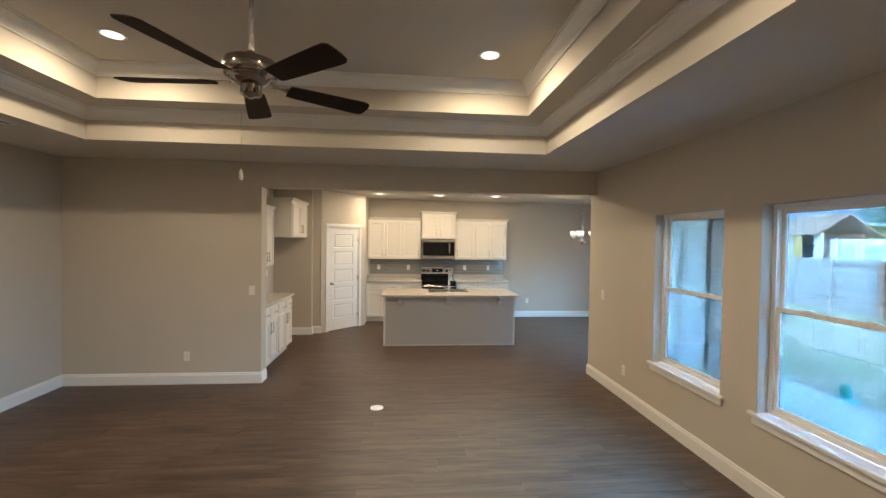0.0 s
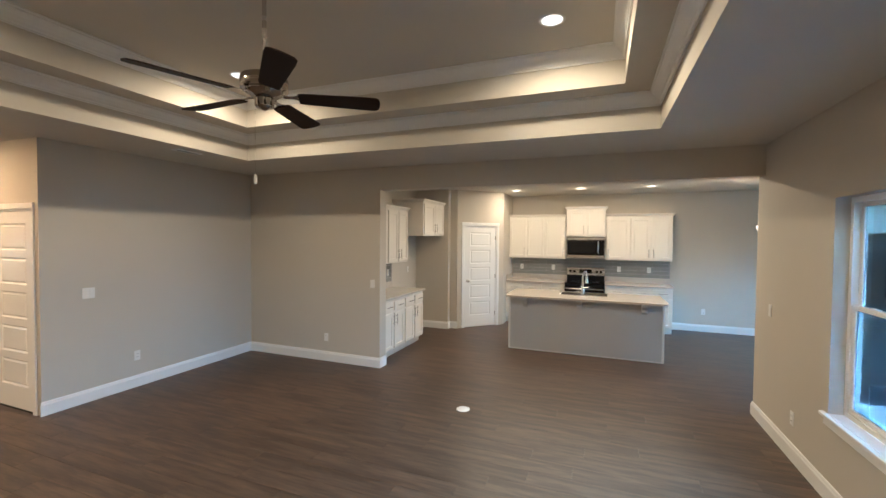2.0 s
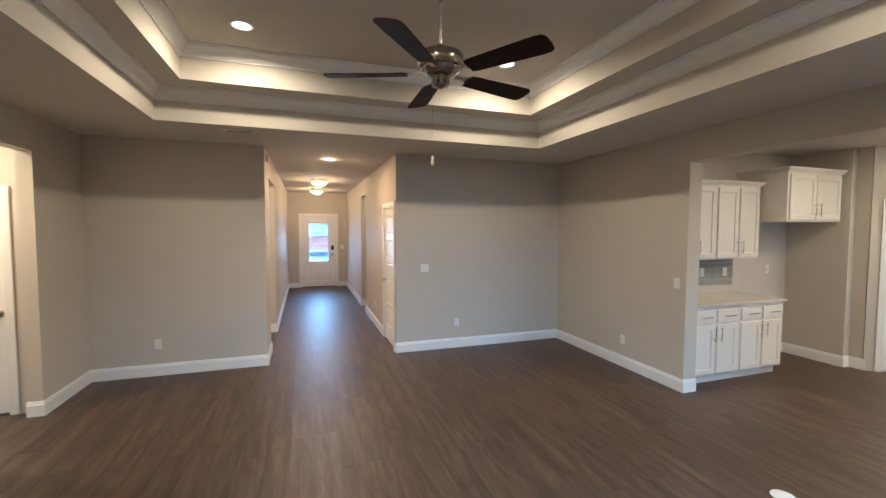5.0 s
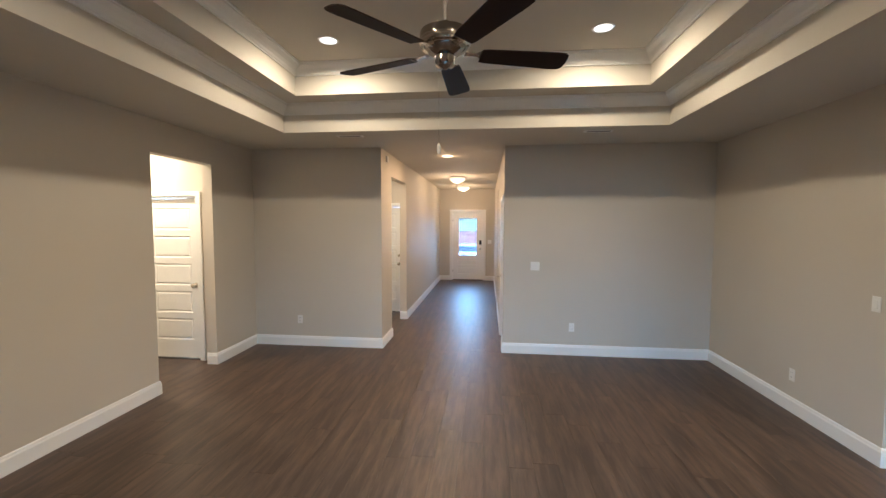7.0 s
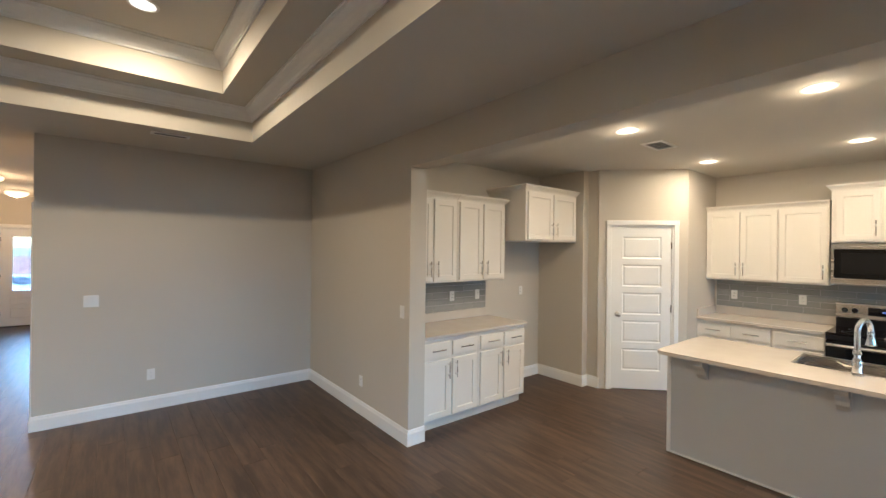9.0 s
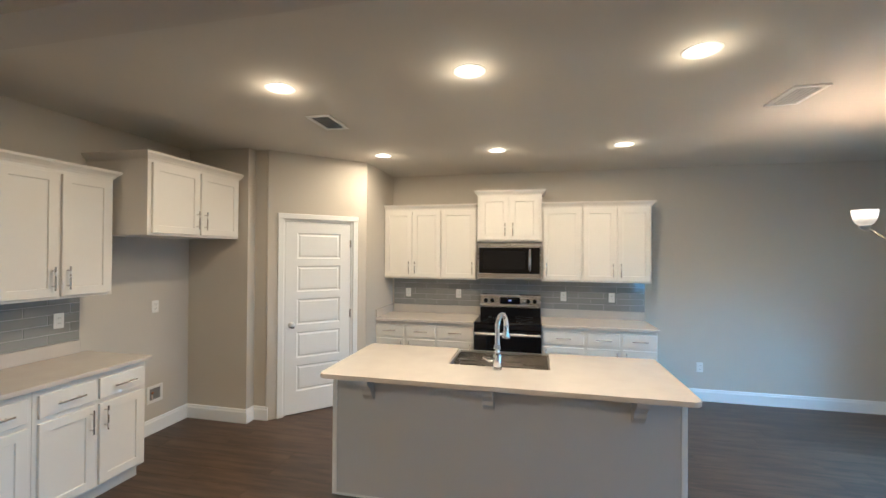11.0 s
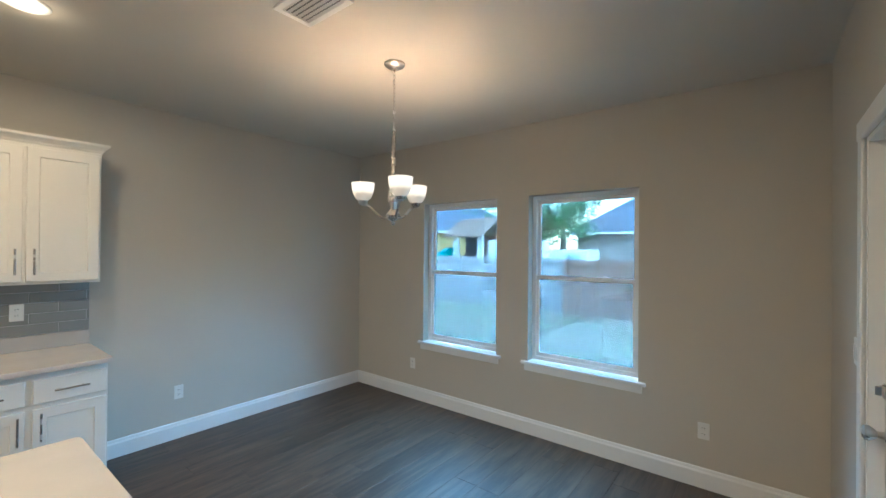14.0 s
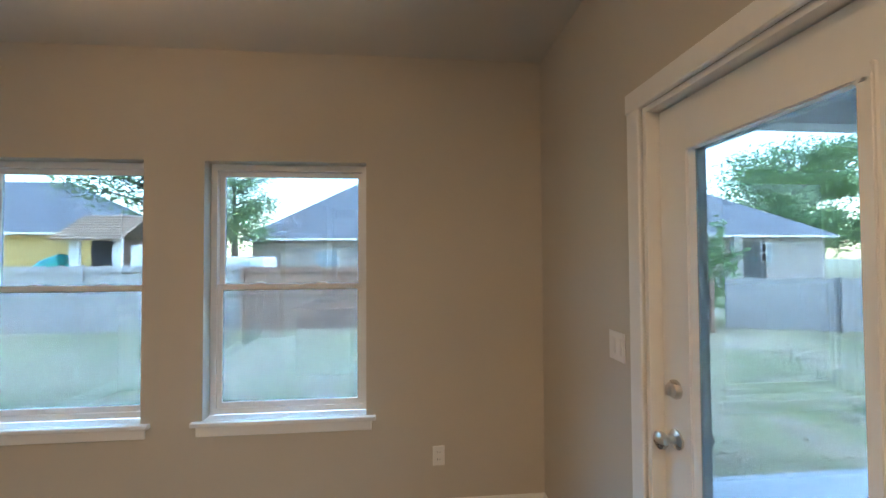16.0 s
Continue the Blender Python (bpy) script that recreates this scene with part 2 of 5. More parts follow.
def brick_material():
    m, nt, p = shader("brick_clay")
    n, l = nt.nodes, nt.links
    oi, geo, tc = n.new("ShaderNodeObjectInfo"), n.new("ShaderNodeNewGeometry"), n.new("ShaderNodeTexCoord")
    add, fr = n.new("ShaderNodeMath"), n.new("ShaderNodeMath")
    add.operation, fr.operation = "ADD", "FRACT"
    l.new(oi.outputs["Random"], add.inputs[0])
    l.new(geo.outputs["Random Per Island"], add.inputs[1])
    l.new(add.outputs[0], fr.inputs[0])
    ramp = n.new("ShaderNodeValToRGB")
    e = ramp.color_ramp.elements
    e[0].color, e[1].color = (0.22, 0.15, 0.115, 1), (0.43, 0.34, 0.28, 1)
    mid = ramp.color_ramp.elements.new(0.55)
    mid.color = (0.34, 0.275, 0.235, 1)
    l.new(fr.outputs[0], ramp.inputs["Fac"])
    nz = n.new("ShaderNodeTexNoise")
    nz.inputs["Scale"].default_value, nz.inputs["Detail"].default_value = 45, 5
    l.new(tc.outputs["Object"], nz.inputs["Vector"])
    hs, mr = n.new("ShaderNodeHueSaturation"), n.new("ShaderNodeMapRange")
    mr.inputs["To Min"].default_value, mr.inputs["To Max"].default_value = 0.6, 1.4
    l.new(nz.outputs["Fac"], mr.inputs["Value"])
    l.new(mr.outputs["Result"], hs.inputs["Value"])
    l.new(ramp.outputs["Color"], hs.inputs["Color"])
    l.new(hs.outputs["Color"], p.inputs["Base Color"])
    p.inputs["Roughness"].default_value = 0.9
    b = n.new("ShaderNodeBump")
    b.inputs["Strength"].default_value, b.inputs["Distance"].default_value = 0.5, 0.004
    l.new(nz.outputs["Fac"], b.inputs["Height"])
    l.new(b.outputs["Normal"], p.inputs["Normal"])
    return m


def tile_material():
    m, nt, p = shader("grey_glass_tile")
    n, l = nt.nodes, nt.links
    oi = n.new("ShaderNodeObjectInfo")
    ramp = n.new("ShaderNodeValToRGB")
    e = ramp.color_ramp.elements
    e[0].color, e[1].color = (0.265, 0.265, 0.25, 1), (0.305, 0.305, 0.29, 1)
    l.new(oi.outputs["Random"], ramp.inputs["Fac"])
    l.new(ramp.outputs["Color"], p.inputs["Base Color"])
    p.inputs["Roughness"].default_value = 0.12
    p.inputs["Coat Weight"].default_value = 0.4
    return m


def leaf_material():
    """Leaves that let part of the light through."""
    m, nt, p = shader("leaves")
    n, l = nt.nodes, nt.links
    geo, ramp = n.new("ShaderNodeNewGeometry"), n.new("ShaderNodeValToRGB")
    ramp.color_ramp.elements[0].color, ramp.color_ramp.elements[1].color = (0.15, 0.24, 0.10, 1), (0.29, 0.40, 0.18, 1)
    l.new(geo.outputs["Random Per Island"], ramp.inputs["Fac"])
    tr, mix = n.new("ShaderNodeBsdfTranslucent"), n.new("ShaderNodeMixShader")
    l.new(ramp.outputs["Color"], p.inputs["Base Color"])
    l.new(ramp.outputs["Color"], tr.inputs["Color"])
    p.inputs["Roughness"].default_value = 0.6
    mix.inputs["Fac"].default_value = 0.65
    l.new(p.outputs["BSDF"], mix.inputs[1])
    l.new(tr.outputs["BSDF"], mix.inputs[2])
    l.new(mix.outputs["Shader"], n["Material Output"].inputs["Surface"])
    return m


def ground_material():
    """Patchy lawn: pale dormant grass, green clumps and bare soil."""
    m, nt, p = shader("patchy_lawn")
    n, l = nt.nodes, nt.links
    tc = n.new("ShaderNodeTexCoord")
    a, b, c = (n.new("ShaderNodeTexNoise") for _ in range(3))
    for t, s, d in ((a, 0.35, 6), (b, 2.3, 6), (c, 28, 4)):
        t.inputs["Scale"].default_value, t.inputs["Detail"].default_value = s, d
        l.new(tc.outputs["Object"], t.inputs["Vector"])
    ra, rb = n.new("ShaderNodeValToRGB"), n.new("ShaderNodeValToRGB")
    ea, eb = ra.color_ramp.elements, rb.color_ramp.elements
    ea[0].position, ea[1].position = 0.42, 0.62
    ea[0].color, ea[1].color = (0.26, 0.255, 0.11, 1), (0.46, 0.36, 0.24, 1)
    eb[0].position, eb[1].position = 0.45, 0.6
    eb[0].color, eb[1].color = (0.25, 0.265, 0.11, 1), (0.48, 0.37, 0.27, 1)
    l.new(a.outputs["Fac"], ra.inputs["Fac"])
    l.new(b.outputs["Fac"], rb.inputs["Fac"])
    mx = n.new("ShaderNodeMix")
    mx.data_type = "RGBA"
    mx.inputs["Factor"].default_value = 0.5
    l.new(ra.outputs["Color"], mx.inputs["A"])
    l.new(rb.outputs["Color"], mx.inputs["B"])
    hs, mr = n.new("ShaderNodeHueSaturation"), n.new("ShaderNodeMapRange")
    mr.inputs["To Min"].default_value, mr.inputs["To Max"].default_value = 0.55, 1.45
    l.new(c.outputs["Fac"], mr.inputs["Value"])
    l.new(mr.outputs["Result"], hs.inputs["Value"])
    l.new(mx.outputs["Result"], hs.inputs["Color"])
    l.new(hs.outputs["Color"], p.inputs["Base Color"])
    p.inputs["Roughness"].default_value = 0.95
    bp = n.new("ShaderNodeBump")
    bp.inputs["Strength"].default_value, bp.inputs["Distance"].default_value = 0.8, 0.03
    l.new(c.outputs["Fac"], bp.inputs["Height"])
    l.new(bp.outputs["Normal"], p.inputs["Normal"])
    return m


FLOOR_DARK, FLOOR_LIGHT, FLOOR_ROUGH = (0.043, 0.0270, 0.0172), (0.120, 0.076, 0.049), 0.38
WALL = paint("greige_wall_paint", (0.548, 0.508, 0.437), 0.62, vary=0.02, grain=170, bump=0.10, spec=0.3)
CEIL = paint("greige_ceiling_paint", (0.60, 0.568, 0.50), 0.8, vary=0.02, grain=120, bump=0.22, spec=0.2)
TRIM = paint("white_trim_paint", (0.80, 0.80, 0.785), 0.32, vary=0.015, grain=40, bump=0.02)
CAB = paint("white_cabinet_paint", (0.75, 0.715, 0.65), 0.36, vary=0.015, grain=40, bump=0.02)
ISLE = paint("light_grey_island_panel", (0.525, 0.53, 0.535), 0.5, vary=0.03, grain=90, bump=0.04)
QUARTZ = paint("white_quartz", (0.57, 0.52, 0.46), 0.12, vary=0.04, grain=260, bump=0.0, coarse=6)
NICKEL = paint("brushed_nickel", (0.62, 0.59, 0.55), 0.27, 1.0, vary=0.08, grain=200, bump=0.02, stretch=(1, 1, 12))
SATIN = paint("satin_sink_steel", (0.60, 0.575, 0.54), 0.27, 1.0, vary=0.10, grain=70, bump=0.03, stretch=(1, 1, 20))
STEEL = paint("brushed_stainless_steel", (0.64, 0.62, 0.59), 0.27, 1.0, vary=0.07, grain=90, bump=0.03, stretch=(1, 1, 25))
POLISHED = paint("polished_dark_nickel", (0.36, 0.325, 0.285), 0.10, 1.0, vary=0.05, bump=0.0)
CHROME = paint("polished_chrome", (0.72, 0.72, 0.73), 0.06, 1.0, vary=0.02, bump=0.0)
BLACKGLASS = paint("black_glass", (0.005, 0.005, 0.006), 0.05, spec=0.35, vary=0.1, bump=0.0)
BLACK = paint("black_enamel", (0.009, 0.009, 0.010), 0.22, spec=0.3, vary=0.1, bump=0.02)
WALNUT = paint("dark_walnut_blade", (0.022, 0.011, 0.008), 0.6, spec=0.15, vary=0.3, grain=30, bump=0.04, stretch=(1, 14, 1))
PLASTIC = paint("white_plastic", (0.78, 0.77, 0.74), 0.35, vary=0.01, bump=0.0)
# dark grey for the slim registers' slats, and for shade painted behind openings
DARK_GREY = paint("flat_dark_grey", (0.17, 0.17, 0.17), 0.6, bump=0.0)
# near-black for small slots and rings, also painted where openings lie in shade
NEAR_BLACK = paint("flat_near_black", (0.03, 0.03, 0.03), 0.6, bump=0.0)
VINYL = paint("white_vinyl", (0.78, 0.79, 0.79), 0.35, vary=0.02, grain=30, bump=0.01)
GROUT = paint("pale_grout", (0.45, 0.445, 0.43), 0.8, vary=0.05, grain=150, bump=0.1)
MORTAR = paint("mortar", (0.55, 0.53, 0.49), 0.95, vary=0.1, grain=120, bump=0.3)
CONCRETE = paint("pale_concrete", (0.52, 0.51, 0.49), 0.48, vary=0.12, grain=60, bump=0.2)
SUBFLOOR = paint("dark_underlay", (0.02, 0.017, 0.014), 0.8, bump=0.0)
BRONZE = paint("dark_bronze_threshold", (0.06, 0.05, 0.045), 0.4, 0.8, bump=0.0)
ROOF_GREY = paint("grey_shingles", (0.145, 0.148, 0.155), 0.9, vary=0.25, grain=9, bump=0.5, depth=0.02)
ROOF_TAN = paint("brown_shingles", (0.34, 0.24, 0.165), 0.9, vary=0.25, grain=12, bump=0.5, depth=0.02)
SIDING = paint("white_siding", (0.72, 0.72, 0.70), 0.7, vary=0.05, grain=20, bump=0.05)
YELLOW = paint("ochre_siding", (0.48, 0.33, 0.11), 0.7, vary=0.06, grain=20, bump=0.05)
HOUSEBRICK = paint("far_pale_brick", (0.31, 0.275, 0.245), 0.9, vary=0.2, grain=14, bump=0.2)
FENCE = paint("weathered_fence_wood", (0.36, 0.335, 0.31), 0.9, vary=0.25, grain=14, bump=0.3, stretch=(4, 4, 0.5))
FENCE_RED = paint("newer_brown_fence_wood", (0.29, 0.18, 0.125), 0.9, vary=0.25, grain=14, bump=0.3, stretch=(4, 4, 0.5))
BARK = paint("bark", (0.10, 0.08, 0.06), 0.95, vary=0.3, grain=20, bump=0.6, depth=0.02)
LEAF = leaf_material()
CLAY = paint("red_clay", (0.33, 0.12, 0.06), 0.95, vary=0.25, grain=6, bump=0.4, depth=0.03)
ASPHALT = paint("asphalt", (0.055, 0.055, 0.06), 0.9, vary=0.15, grain=60, bump=0.3)
PALE_PANE = paint("pale_far_window_pane", (0.42, 0.52, 0.55), 0.2, vary=0.05, bump=0.0)
# blue-grey base colour paints the sky's reflection into the far panes
FAR_PANE = paint("far_window_pane", (0.16, 0.22, 0.25), 0.1, vary=0.05, bump=0.0)
TEAL = paint("teal_plastic", (0.03, 0.30, 0.26), 0.4, vary=0.05, bump=0.0)
SOFFIT = paint("white_soffit_board", (0.68, 0.68, 0.66), 0.6, vary=0.03, grain=20, bump=0.05)
PLANK, BRICK, TILE, LAWN = plank_material(), brick_material(), tile_material(), ground_material()
# dark tints hold down the brightness of the outdoors behind the panes
PANE, SCREEN = glass("tinted_window_glass", (0.213, 0.242, 0.248)), screen_material()
FRONT_PANE = glass("front_door_glass", (0.225, 0.235, 0.240))
CAN_GLOW = glow("can_lens", (1.0, 0.80, 0.54), 0.020)
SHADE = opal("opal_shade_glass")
OPAL = glow("opal_glass_lit", (1.0, 0.58, 0.25), 0.016)

# ---- the plan ----
W, EAST, SOUTH, NORTH = -3.925, 2.69, -0.675, 5.41        # living room faces
CEILING, TRAY, TOP = 2.743, 3.045, 3.35
DS = 5.58                                                  # dining room's south face, and the back of the header
KW, KN, DE = -2.30, 9.81, 5.05                             # kitchen west and north faces, dining east face
HS, HN, HE = 1.16, 2.81, -10.85                            # hall
OPEN_W, HEAD = -1.62, 2.44
PANTRY_A, PANTRY_B = (-1.43, 8.165), (-0.70, 8.895)


def structure(name, bm, material, label=""):
    return single(name, bm, material, label, kind="structure")


WALL_LABEL = "greige painted drywall with a light orange-peel texture"
WIN_Z0, WIN_Z1 = 0.575, 2.095
structure("wall_west", slab("x", W, W - 0.12, (SOUTH - 0.16, NORTH + 0.17), (0, CEILING + 0.02), [(HS, HN, -1, 9)]), WALL, WALL_LABEL)
structure("wall_north", slab("y", NORTH, DS, (W, EAST), (0, CEILING + 0.02), [(OPEN_W, EAST + 1, -1, HEAD)]), WALL, WALL_LABEL)
structure("wall_east", slab("x", EAST, EAST + 0.165, (SOUTH - 0.16, DS), (0, CEILING + 0.02), [(3.20, 4.10, WIN_Z0, WIN_Z1), (1.95, 2.85, WIN_Z0, WIN_Z1)]), WALL, WALL_LABEL)
structure("wall_south", slab("y", SOUTH, SOUTH - 0.12, (W, EAST), (0, CEILING + 0.02), [(-3.06, -2.17, -1, 2.415)]), WALL, WALL_LABEL)
structure("wall_dining_south", slab("y", DS, DS - 0.165, (EAST + 0.165, DE + 0.165), (0, CEILING + 0.02), [(3.16, 3.975, -1, 2.06)]), WALL, WALL_LABEL)
structure("wall_dining_east", slab("x", DE, DE + 0.165, (DS, KN + 0.15), (0, CEILING + 0.02), [(6.635, 7.54, 0.615, 2.105), (7.865, 8.765, 0.615, 2.105)]), WALL, WALL_LABEL)
structure("wall_kitchen_north", box(PANTRY_B[0] - 0.1, DE, KN, KN + 0.15, 0, CEILING + 0.02), WALL, WALL_LABEL)
structure("wall_kitchen_west", box(KW - 0.12, KW, DS, 8.045, 0, CEILING + 0.02), WALL, WALL_LABEL)
structure("wall_fridge_return", prism(bmesh.new(), [(KW - 0.12, 8.045), (-1.605, 8.045), (-1.605, 8.155), (-1.47, 8.155), (-1.47, 8.26), (KW - 0.12, 8.26)], 0, CEILING + 0.02), WALL, WALL_LABEL)


def diagonal_wall():
    (ax, ay), (bx_, by) = PANTRY_A, PANTRY_B
    length = math.hypot(bx_ - ax, by - ay)
    bm = slab("y", 0.0, 0.11, (-0.03, length), (0, CEILING + 0.02), [(0.125, 0.865, -1, 2.05)])
    ob = structure("wall_pantry_diagonal", bm, WALL, WALL_LABEL)
    ob.matrix_basis = pose(ax, ay, 0, 0, 0, math.degrees(math.atan2(by - ay, bx_ - ax)))


diagonal_wall()
structure("wall_pantry_side", box(PANTRY_B[0] - 0.1, PANTRY_B[0], PANTRY_B[1] - 0.004, KN, 0, CEILING + 0.02), WALL, WALL_LABEL)
structure("wall_hall_south", slab("y", HS, HS - 0.12, (HE - 0.12, W - 0.12), (0, CEILING + 0.02), [(-5.67, -4.52, -1, 2.42)]), WALL, WALL_LABEL)
structure("wall_hall_north", slab("y", HN, HN + 0.12, (HE - 0.12, W - 0.12), (0, CEILING + 0.02), [(-7.58, -6.88, -1, 2.42), (-4.80, -4.04, -1, 2.05)]), WALL, WALL_LABEL)
structure("wall_hall_end", slab("x", HE, HE - 0.15, (HS - 0.12, HN + 0.12), (0, CEILING + 0.02), [(1.535, 2.475, -1, 2.06)]), WALL, WALL_LABEL)
# the small spaces behind the openings
structure("wall_garage_lobby_west", slab("x", -6.20, -6.32, (-0.6, HS - 0.12), (0, CEILING + 0.02), [(0.06, 0.98, -1, 2.06)]), WALL, WALL_LABEL)
structure("wall_garage_lobby_south", box(-6.32, -4.1, -0.75, -0.6, 0, CEILING + 0.02), WALL, WALL_LABEL)
structure("wall_garage_lobby_east", box(-4.30, -4.18, -0.6, HS - 0.12, 0, CEILING + 0.02), WALL, WALL_LABEL)
structure("wall_study_west", box(-7.95, -7.83, HN + 0.12, 4.4, 0, CEILING + 0.02), WALL, WALL_LABEL)
structure("wall_study_north", box(-7.95, -6.0, 4.4, 4.52, 0, CEILING + 0.02), WALL, WALL_LABEL)
structure("wall_study_east", box(-6.3, -6.18, HN + 0.12, 4.4, 0, CEILING + 0.02), WALL, WALL_LABEL)
structure("wall_closet_back", box(-5.0, -4.05, 3.5, 3.6, 0, CEILING), WALL, WALL_LABEL)
structure("wall_bedroom_lobby_west", slab("x", -3.17, -3.29, (-2.4, SOUTH - 0.12), (0, CEILING + 0.02), [(-1.74, -0.96, -1, 2.05)]), WALL, WALL_LABEL)
structure("wall_bedroom_lobby_south", box(-3.29, -1.9, -2.52, -2.4, 0, CEILING + 0.02), WALL, WALL_LABEL)
structure("wall_bedroom_lobby_east", box(-2.05, -1.93, -2.4, SOUTH - 0.12, 0, CEILING + 0.02), WALL, WALL_LABEL)
structure("wall_pantry_back", box(-2.42, -0.70, KN, KN + 0.1, 0, CEILING), WALL, WALL_LABEL)
structure("wall_pantry_west", box(-2.42, -2.30, 8.26, KN, 0, CEILING), WALL, WALL_LABEL)

# ceilings: the living room's has the stepped tray
TX0, TX1, TY0, TY1 = -2.948, 1.650, 0.297, 4.434
UX0, UX1, UY0, UY1 = -2.619, 1.352, 0.599, 4.112
structure("ceiling", slab("z", CEILING, CEILING + 0.15, (W, EAST), (SOUTH, NORTH), [(TX0, TX1, TY0, TY1)]), CEIL, "greige painted ceiling round the tray")
structure("ceiling_tray_step", slab("z", TRAY, TRAY + 0.05, (TX0 - 0.1, TX1 + 0.1), (TY0 - 0.1, TY1 + 0.1), [(UX0, UX1, UY0, UY1)]), CEIL, "greige painted step of the tray ceiling")
structure("ceiling_tray_side", slab("z", CEILING + 0.15, TRAY, (TX0 - 0.1, TX1 + 0.1), (TY0 - 0.1, TY1 + 0.1), [(TX0, TX1, TY0, TY1)]), CEIL, "greige painted riser of the tray ceiling")
structure("ceiling_tray_upper_side", slab("z", TRAY + 0.05, TOP, (UX0 - 0.1, UX1 + 0.1), (UY0 - 0.1, UY1 + 0.1), [(UX0, UX1, UY0, UY1)]), CEIL, "greige painted upper riser of the tray ceiling")
structure("ceiling_tray_top", box(UX0 - 0.1, UX1 + 0.1, UY0 - 0.1, UY1 + 0.1, TOP, TOP + 0.1), CEIL, "greige painted top of the tray ceiling")
structure("ceiling_kitchen", box(-2.42, DE + 0.165, DS, KN + 0.15, CEILING, CEILING + 0.15), CEIL, "greige painted kitchen and dining ceiling")
structure("ceiling_hall", box(HE - 0.15, W, -0.75, 4.52, CEILING, CEILING + 0.15), CEIL, "greige painted hall ceiling")
structure("ceiling_bedroom_lobby", box(-3.29, -1.9, -2.52, SOUTH, CEILING, CEILING + 0.15), CEIL, "greige painted ceiling")

CROWN = [(0, 0), (0.012, 0), (0.014, 0.012), (0.022, 0.018), (0.03, 0.035), (0.05, 0.06), (0.072, 0.078), (0.082, 0.086), (0.084, 0.10), (0.095, 0.102), (0.095, 0.112), (0, 0.112)]


def crown_ring(name, x0, x1, y0, y1, z, label):
    bm = bmesh.new()
    for a, b, inward in (((x0, y0), (x1, y0), (0, 1)), ((x1, y0), (x1, y1), (-1, 0)), ((x1, y1), (x0, y1), (0, -1)), ((x0, y1), (x0, y0), (1, 0))):
        sweep(bm, CROWN, (*a, z - 0.112), (*b, z - 0.112), (*inward, 0), 1, 1)
    structure(name, bm, TRIM, label)


crown_ring("trim_crown_upper", UX0, UX1, UY0, UY1, TOP, "white crown moulding round the top of the tray")
crown_ring("trim_crown_lower", TX0, TX1, TY0, TY1, TRAY, "white crown moulding under the step of the tray")

# baseboards: an upright board with a stepped and rounded top
BASE = [(0, 0), (0.016, 0), (0.016, 0.105), (0.013, 0.112), (0.010, 0.118), (0.009, 0.128), (0.005, 0.136), (0, 0.138)]


def baseboard(a, b, inward, cut_a=0.0, cut_b=0.0):
    bm = sweep(bmesh.new(), BASE, (*a, 0.0), (*b, 0.0), (*inward, 0), cut_a, cut_b)
    structure("baseboard", bm, TRIM, "white painted baseboard with a moulded top edge")


baseboard((W, HN), (W, NORTH), (1, 0), -1, 1)
baseboard((W, SOUTH), (W, HS), (1, 0), 1, -1)
baseboard((W, NORTH), (OPEN_W, NORTH), (0, -1), 1, -1)
baseboard((OPEN_W, NORTH), (OPEN_W, DS), (1, 0), -1, 0)
baseboard((EAST, SOUTH), (EAST, DS), (-1, 0), 1, -1)
baseboard((W, SOUTH), (-3.06, SOUTH), (0, 1), 1, -1)
baseboard((-3.06, SOUTH), (-3.06, SOUTH - 0.12), (1, 0), -1, 0)
baseboard((-2.17, SOUTH), (EAST, SOUTH), (0, 1), -1, 1)
baseboard((-2.17, SOUTH - 0.12), (-2.17, SOUTH), (-1, 0), 0, -1)
baseboard((EAST, DS), (3.085, DS), (0, 1), -1, 0)
baseboard((4.05, DS), (DE, DS), (0, 1), 0, 1)
baseboard((DE, DS), (DE, KN), (-1, 0), 1, 1)
baseboard((2.48, KN), (DE, KN), (0, -1), 0, 1)
baseboard((KW, 7.04), (KW, 8.045), (1, 0), 0, 1)
baseboard((KW, 8.045), (-1.605, 8.045), (0, -1), 1, -1)
baseboard((-1.605, 8.045), (-1.605, 8.155), (1, 0), -1, 1)
baseboard((-1.605, 8.155), (-1.44, 8.155), (0, -1), 1, -0.4)
baseboard((W - 0.0, HS), (-4.52, HS), (0, 1), -1, -1)
baseboard((-5.67, HS), (HE, HS), (0, 1), -1, 1)
baseboard((-5.67, HS - 0.12), (-5.67, HS), (1, 0), 0, -1)
baseboard((-4.52, HS - 0.12), (-4.52, HS), (-1, 0), 0, -1)
baseboard((-4.885, HN), (-6.88, HN), (0, -1), 0, -1)
baseboard((-7.58, HN), (HE, HN), (0, -1), -1, 1)
baseboard((-6.88, HN), (-6.88, HN + 0.12), (-1, 0), -1, 0)
baseboard((-7.58, HN), (-7.58, HN + 0.12), (1, 0), -1, 0)
baseboard((HE, HS), (HE, 1.475), (1, 0), 1, 0)
baseboard((HE, 2.535), (HE, HN), (1, 0), 0, 1)

# ---- lamps ----
def bulb(name, x, y, z, power, radius=0.05, colour=(1.0, 0.56, 0.22)):
    lamp = new(name, bpy.data.lights.new(name, "POINT"))
    lamp.data.energy, lamp.data.color, lamp.data.shadow_soft_size = power * LAMP, colour, radius
    lamp.location = (x, y, z)


